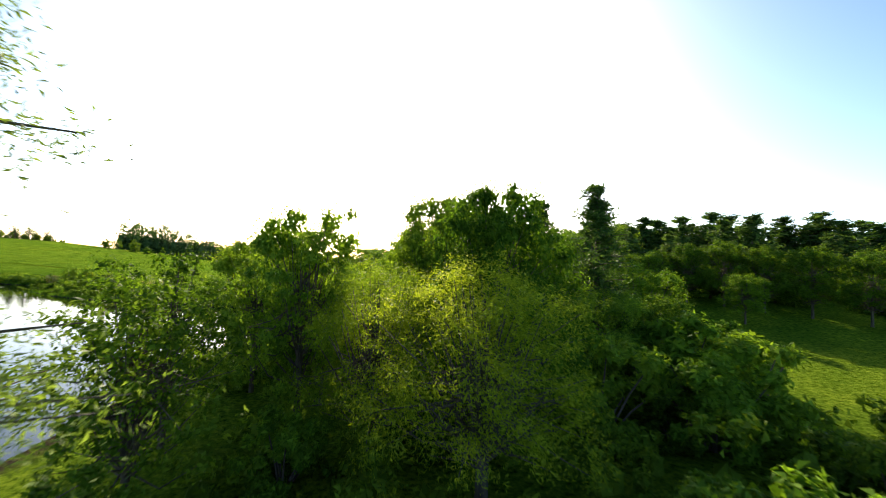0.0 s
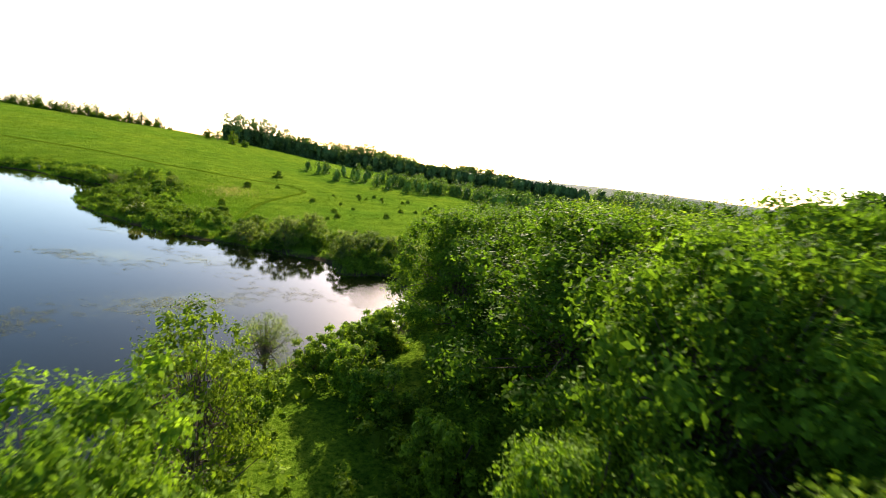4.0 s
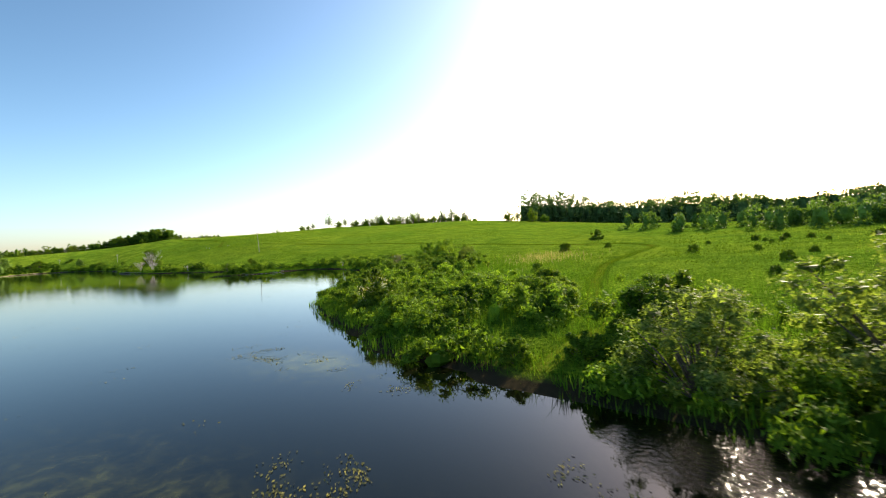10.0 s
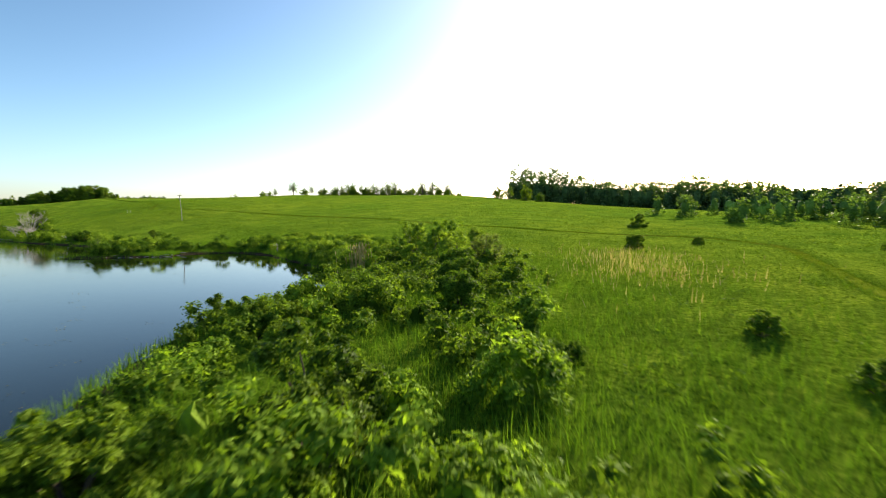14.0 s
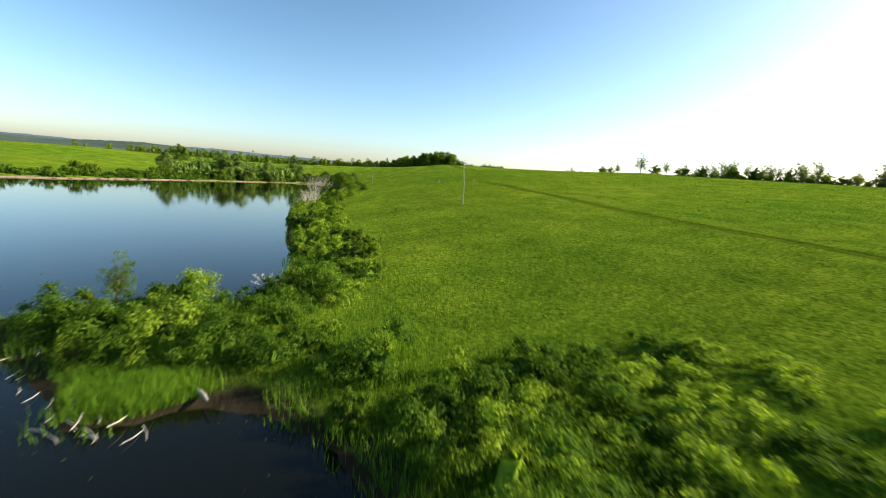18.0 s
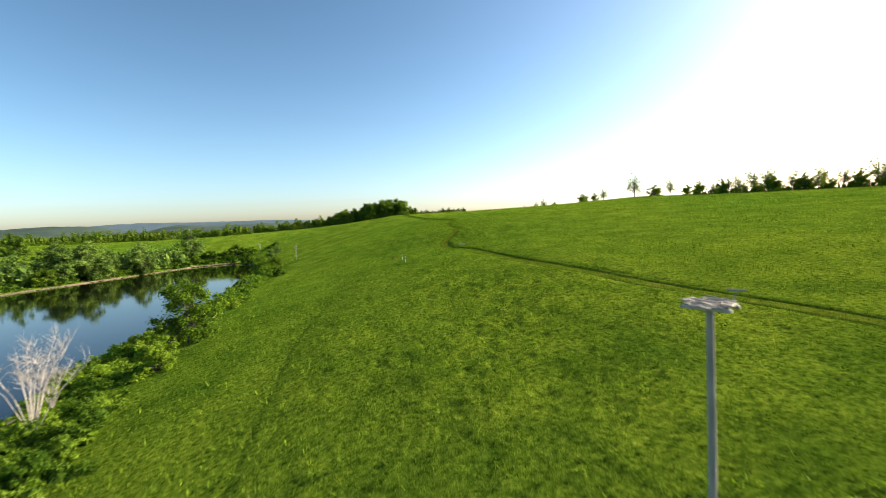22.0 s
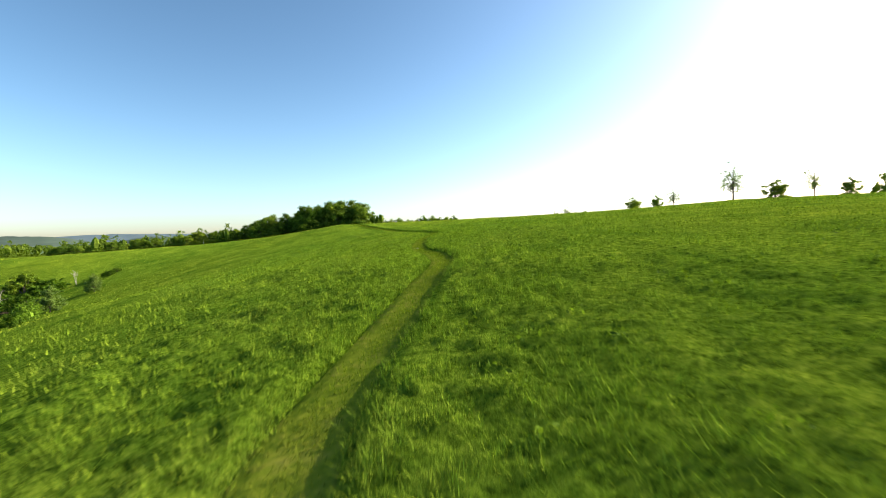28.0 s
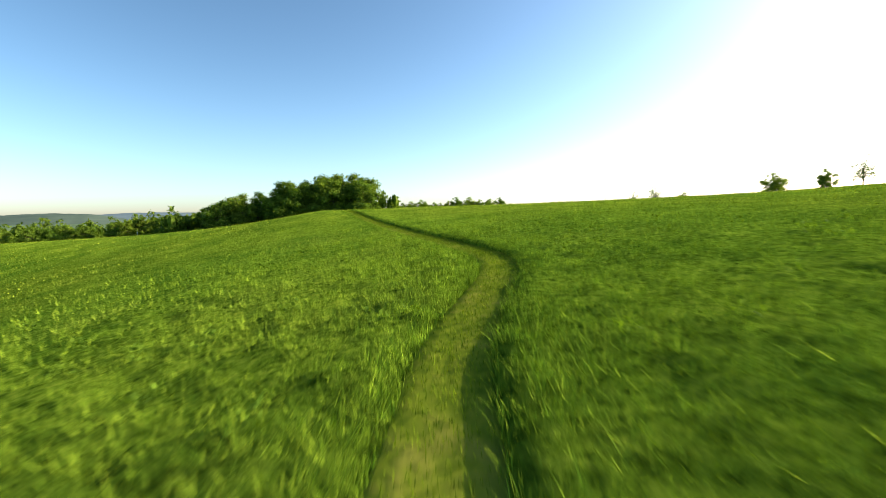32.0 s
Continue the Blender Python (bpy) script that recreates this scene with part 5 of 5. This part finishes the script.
# ---- far hills ----
def ridge(name, bearing0, bearing1, dist, height, seed, label, mat=HILL, dip=None):
    n = 120
    deg = np.linspace(bearing0, bearing1, n)
    a, u = np.radians(deg), np.linspace(0, 1, n)
    h = height * (0.88 + 0.08 * np.sin(u * 13 + seed) + 0.04 * np.sin(u * 31 + 2 * seed)) * np.sin(np.pi * np.clip(u, 0.02, 0.98)) ** 0.35
    if dip:
        h *= 1 - dip[1] * np.exp(-((deg - dip[0]) / dip[2]) ** 2)
    rng_h = np.random.default_rng(int(seed * 10))
    rows = []
    for k, (dd, hh) in enumerate(((-0.14, 0.0), (-0.09, 0.45), (-0.04, 0.82), (0, 1.0), (0.1, 0.6), (0.2, 0.0))):
        r = dist * (1 + dd)
        rows.append(np.c_[-190 - np.sin(a) * r, 110 + np.cos(a) * r, h * hh - 2 + rng_h.normal(0, height * 0.012, n)])
    v = np.stack(rows, 1).reshape(-1, 3)
    i = (np.arange(n - 1)[:, None] * 6 + np.arange(5)[None, :]).ravel()
    tagged(new(name, np_mesh(name, v, np.c_[i, i + 1, i + 7, i + 6], mat, True)), label, "hills", kind="structure")


ridge("backdrop_valley", 78, 140, 800, 17, 0.6, "dense wood covering the floor of the valley", VALLEY)
# no haze in the air: these two ridges carry it in their colour
ridge("backdrop_near", 80, 135, 1700, 50, 1.0, "low wooded hills in the distance, blue-green haze painted into their colour", HILL, (104, 0.5, 2.5))
ridge("backdrop_far", 66, 142, 3000, 82, 2.4, "faint hills on the horizon, blue haze painted into their colour", HILL_HAZY)
ridge("backdrop_east", -80, 30, 900, 22, 4.0, "wooded rise beyond the thicket")


# ---- things in the meadow ----
def box_bm(bm, size, m):
    g = bmesh.ops.create_cube(bm, size=1.0, matrix=m @ Matrix.Diagonal((*size, 1)))
    return g["verts"]


def box_mesh(name, size, mat, bevel=0.008):
    bm = bmesh.new()
    box_bm(bm, size, Matrix())
    bmesh.ops.bevel(bm, geom=bm.edges[:], offset=min(bevel, min(size) * 0.3), segments=1, affect="EDGES")
    me = bpy.data.meshes.new(name)
    bm.to_mesh(me)
    bm.free()
    me.materials.append(mat)
    return me


def put(name, mesh, parent, m, label=""):
    ob = part(name, mesh, parent, label)
    ob.matrix_basis = m
    return ob


def nest_platform(x, y):
    base = thing("nesting_platform", x, y, gz(x, y), "weathered wooden nesting platform on a tall leaning post", "platform", turn=radians(20))
    v, f = tube([(0, 0, -0.4), (0.07, -0.16, 2.5), (0.16, -0.52, 5.0)], [0.07, 0.064, 0.056], 12)
    part("post", np_mesh("post", v, f, GREYWOOD, True), base)
    top = Matrix.Translation((0.16, -0.52, 5.0))
    for k in range(9):
        across = -0.3 + k * 0.075
        length = 2 * math.sqrt(0.37 ** 2 - across ** 2) + rng.uniform(-0.05, 0.1)
        put("deck_board", box_mesh("deck_board", (0.068, length, 0.022), GREYWOOD), base,
            top @ pose(across, rng.uniform(-0.04, 0.04), 0.09 + rng.uniform(0, 0.02), rng.uniform(-3, 3), rng.uniform(-5, 5), rng.uniform(-4, 4)))
    for s in (-0.2, 0.2):
        put("bearer", box_mesh("bearer", (0.72, 0.08, 0.05), DEADWOOD), base, top @ pose(0.0, s, 0.05, 0, 0, 3 * s), "pale sawn bearer")
    for s in (-0.34, 0.32):
        put("rail", box_mesh("rail", (0.07, 0.34, 0.03), DEADWOOD), base, top @ pose(s, -0.24 * s, 0.125, 0, 0, 30 * s), "pale loose plank")
    v, f = tube([(0.3, -0.1, 0.08), (0.42, -0.16, 0.36)], [0.012, 0.01], 6)
    part("perch_arm", np_mesh("perch_arm", v, f, GREYWOOD, True), base).matrix_basis = top
    put("perch_bar", box_mesh("perch_bar", (0.26, 0.03, 0.03), GREYWOOD), base, top @ pose(0.42, -0.16, 0.37, 0, 0, 25))
    for k in range(30):
        a, r = rng.uniform(0, 6.28), rng.uniform(0.05, 0.36)
        c = np.array((math.cos(a) * r, math.sin(a) * r, rng.uniform(0.11, 0.16)))
        d = np.array((math.cos(a + 1.6), math.sin(a + 1.6), rng.uniform(-0.1, 0.1))) * rng.uniform(0.1, 0.26)
        put("stick", np_mesh("stick", *tube([c - d, c + d], [0.009, 0.006], 4), DEADWOOD, True), base, top)


def bench(x, y, turn):
    b = thing("bench", x, y, gz(x, y) + 0.03, "low backless bench of two pale weathered planks beside the mown path", "bench", turn=turn)
    for s in (-0.11, 0.11):
        put("seat_plank", box_mesh("seat_plank", (1.25, 0.2, 0.05), GREYWOOD), b, pose(0, s, 0.45))
    for s in (-0.45, 0.45):
        put("leg", box_mesh("leg", (0.09, 0.34, 0.43), GREYWOOD), b, pose(s, 0, 0.21))
    put("stretcher", box_mesh("stretcher", (0.9, 0.04, 0.1), GREYWOOD), b, pose(0, 0, 0.3))


def bird_box(x, y):
    b = thing("bird_box", x, y, gz(x, y), "small wooden bird box on a post with a white tube guard", "bird box", group="bird boxes", turn=rng.uniform(0, 6), scale=0.58)
    v, f = tube([(0, 0, -0.2), (0, 0, 1.35)], [0.022, 0.022], 8)
    part("post", np_mesh("post", v, f, GREYWOOD, True), b)
    v, f = tube([(0, 0, 0.3), (0, 0, 0.32), (0, 0, 0.98), (0, 0, 1.0)], [0.03, 0.06, 0.06, 0.03], 12)
    part("guard", np_mesh("guard", v, f, WHITEPAINT, True), b, "white plastic tube guard")
    box = put("box", box_mesh("box", (0.15, 0.15, 0.26), GREYWOOD), b, pose(0, 0, 1.42))
    put("lid", box_mesh("lid", (0.24, 0.2, 0.025), DEADWOOD), box, pose(0.02, 0, 0.15, 0, 8, 0), "pale overhanging lid")
    v, f = tube([(0.066, 0, 0.05), (0.079, 0, 0.05)], [0.019, 0.019], 12)
    part("entrance_hole", np_mesh("entrance_hole", v, f, BARK), box, "dark round entrance hole")


nest_platform(-129.9, 95.6)
bench(-186.2, 115.9, radians(20))
bird_box(-174.3, 103.4)
bird_box(-177.8, 104.0)
bird_box(-312.2, 103.2)


# ---- dead wood, cattails, gravel ----
def dead_shrub(x, y, tall, n, label, name="dead_shrub", spread=0.5):
    d = thing(name, x, y, gz(x, y), label, "dead shrub", turn=rng.uniform(0, 6))
    for k in range(n):
        a, lean = rng.uniform(0, 6.28), rng.uniform(0.1, spread)
        tip = np.array((math.cos(a) * lean * tall, math.sin(a) * lean * tall, tall * rng.uniform(0.7, 1.0)))
        mid = tip * np.array((0.35, 0.35, 0.5))
        pieces = [tube([(0, 0, -0.1), mid, tip], [0.024, 0.014, 0.004], 5)]
        for j in range(9):
            s = rng.uniform(0.3, 0.95)
            p = mid * (1 - s) + tip * s
            q = p + np.array((rng.normal() * 0.22, rng.normal() * 0.22, rng.uniform(0.1, 0.5))) * tall * 0.35
            pieces.append(tube([p, (p + q) / 2 + 0.02, q], [0.009, 0.006, 0.0025], 4))
            for _ in range(2):
                e = q + np.array((rng.normal() * 0.2, rng.normal() * 0.2, rng.uniform(0.0, 0.3))) * tall * 0.14
                pieces.append(tube([(p + q) / 2, e], [0.004, 0.0015], 3))
        v, f = joined(pieces)
        part("branch", np_mesh("branch", v, f, DEADWOOD, True), d)


for x, y, h in ((-151.3, 77.6, 4.9), (-147.5, 76.4, 2.2), (-156.0, 76.6, 2.6)):
    dead_shrub(x, y, h, 20, "bleached bare dead shrub leaning over the pond", spread=0.6)
dead_shrub(-235, 94.5, 3.6, 3, "tall bare dead tree beside the pond", "dead_tree", 0.14)
dead_shrub(-282, 86, 2.6, 5, "tall bare dead tree beside the pond", "dead_tree", 0.3)
dead_shrub(-143.2, 213, 4.5, 5, "bare dead tree on the skyline", "dead_tree", 0.2)
dead_shrub(-101.6, 76.6, 0.9, 12, "bleached driftwood twigs tangled at the waterline", "driftwood", 1.3)
dead_shrub(-127.5, 76.6, 1.3, 9, "bleached driftwood twigs tangled at the waterline", "driftwood", 0.9)
dead_shrub(-79.5, 81.6, 1.1, 8, "bleached bare dead shrub at the waterline")
plant_tree("thin_far", -98.2, 71.0, "thin leaning sapling on the spit", scale=0.3, name="sapling")


def log(x, y, length, r, turn, tilt=3):
    b = thing("log", x, y, max(gz(x, y), 0.0) + r * 0.6, "bleached driftwood log at the water's edge", "log", group="driftwood", turn=turn)
    v, f = tube([(-length / 2, 0, 0), (0, 0.04, 0.05), (length / 2, 0, 0.1)], [r, r * 0.85, r * 0.5], 8)
    part("trunk", np_mesh("log", v, f, DEADWOOD, True), b)


log(-89.7, 76.3, 1.0, 0.07, 0.5)
for k in range(20):
    t = k / 19
    log(np.interp(t, (0, 0.55, 1), (-88.4, -88.6, -93.2)) + rng.normal(0, 0.22), np.interp(t, (0, 0.55, 1), (75.2, 73.5, 70.2)) + rng.normal(0, 0.22),
        rng.uniform(0.4, 1.0), rng.uniform(0.01, 0.025), rng.uniform(-0.4, 1.2))


def build_cattails():
    rg = np.random.default_rng(41)
    x, y = along([(-56.4, 70.6), (-57.4, 72.2), (-58.6, 73.2), (-60.5, 75)], 80, 0.3, rg)
    heads, stalks = [], []
    z = np.maximum(ground_z(x, y), 0)
    for i in range(len(x)):
        h = rg.uniform(1.3, 2.0)
        t = np.array((x[i] + rg.normal() * 0.12, y[i] + rg.normal() * 0.12, z[i] + h))
        stalks.append(tube([(x[i], y[i], z[i] - 0.1), t], [0.008, 0.006], 3))
        heads.append(tube([t - (0, 0, 0.12), t - (0, 0, 0.09), t + (0, 0, 0.06), t + (0.0, 0, 0.1)], [0.006, 0.03, 0.025, 0.005], 5))
    stuff("cattails", stalks + heads, STRAW, "pale dry cattails with fluffy seed heads", "cattails")
    x, y = along([(-40, 76), (-43, 82), (-46, 90)], 900, 1.8, rg)
    ok = keep_dry(x, y, 2, 1.5)
    stuff("dry_reeds", [blades(x[ok], y[ok], 0.6, 0.02, rg)], STRAW, "patch of pale dry reeds in the damp meadow", "reeds")


build_cattails()


def bare_patch(x, y, rx, ry, turn, seed):
    rg = np.random.default_rng(seed)
    a = np.linspace(0, 2 * np.pi, 24, endpoint=False)
    r = 1 + 0.25 * np.sin(a * 3 + seed) + 0.12 * rg.normal(size=24)
    px, py = np.cos(a) * r * rx, np.sin(a) * r * ry
    c, s = math.cos(turn), math.sin(turn)
    qx, qy = x + px * c - py * s, y + px * s + py * c
    v = np.vstack([[(x, y, gz(x, y) + 0.1)], np.c_[qx, qy, ground_z(qx, qy) + 0.05]])
    f = np.array([(0, k + 1, (k + 1) % 24 + 1) for k in range(24)])
    tagged(new("bare_soil", np_mesh("bare_soil", v, f, GRAVEL, True)), "bare pale soil worn through the mown path", "soil", kind="structure")


bare_patch(-218.17, 126.87, 0.24, 0.15, 0.4, 4)
for x, y, s in ((-283.5, 90.4, 0.75), (-285.5, 91.2, 0.6), (-281.6, 88.9, 0.7)):
    plant_bush("bush_far", x, y, "low dark shrub in a hollow of the field", group="hollow shrubs", scale=s, tall=0.6)


def build_track():
    """A narrow sandy track through the scrub above the bank."""
    c = smooth_line(TRACK, 0.25)
    d = np.gradient(c, axis=0)
    d /= np.linalg.norm(d, axis=1)[:, None]
    side = np.c_[-d[:, 1], d[:, 0]]
    rows = []
    for k, (o, h) in enumerate(((-1.3, -0.06), (-1, 0.045), (-0.4, 0.06), (0.4, 0.065), (1, 0.045), (1.3, -0.06))):
        p = c + side * (0.27 * o * (1 + 0.25 * wobble(c[:, 0], c[:, 1], 0.5, k)))[:, None]
        rows.append(np.c_[p, ground_z(p[:, 0], p[:, 1]) + h])
    v = np.stack(rows, 1).reshape(-1, 3)
    n, m = len(c), len(rows)
    i = (np.arange(n - 1)[:, None] * m + np.arange(m - 1)[None, :]).ravel()
    tagged(new("track", np_mesh("track", v, np.c_[i, i + 1, i + m + 1, i + m], GRAVEL, True)), "narrow pale sandy track through bank scrub", "track", kind="structure")


build_track()
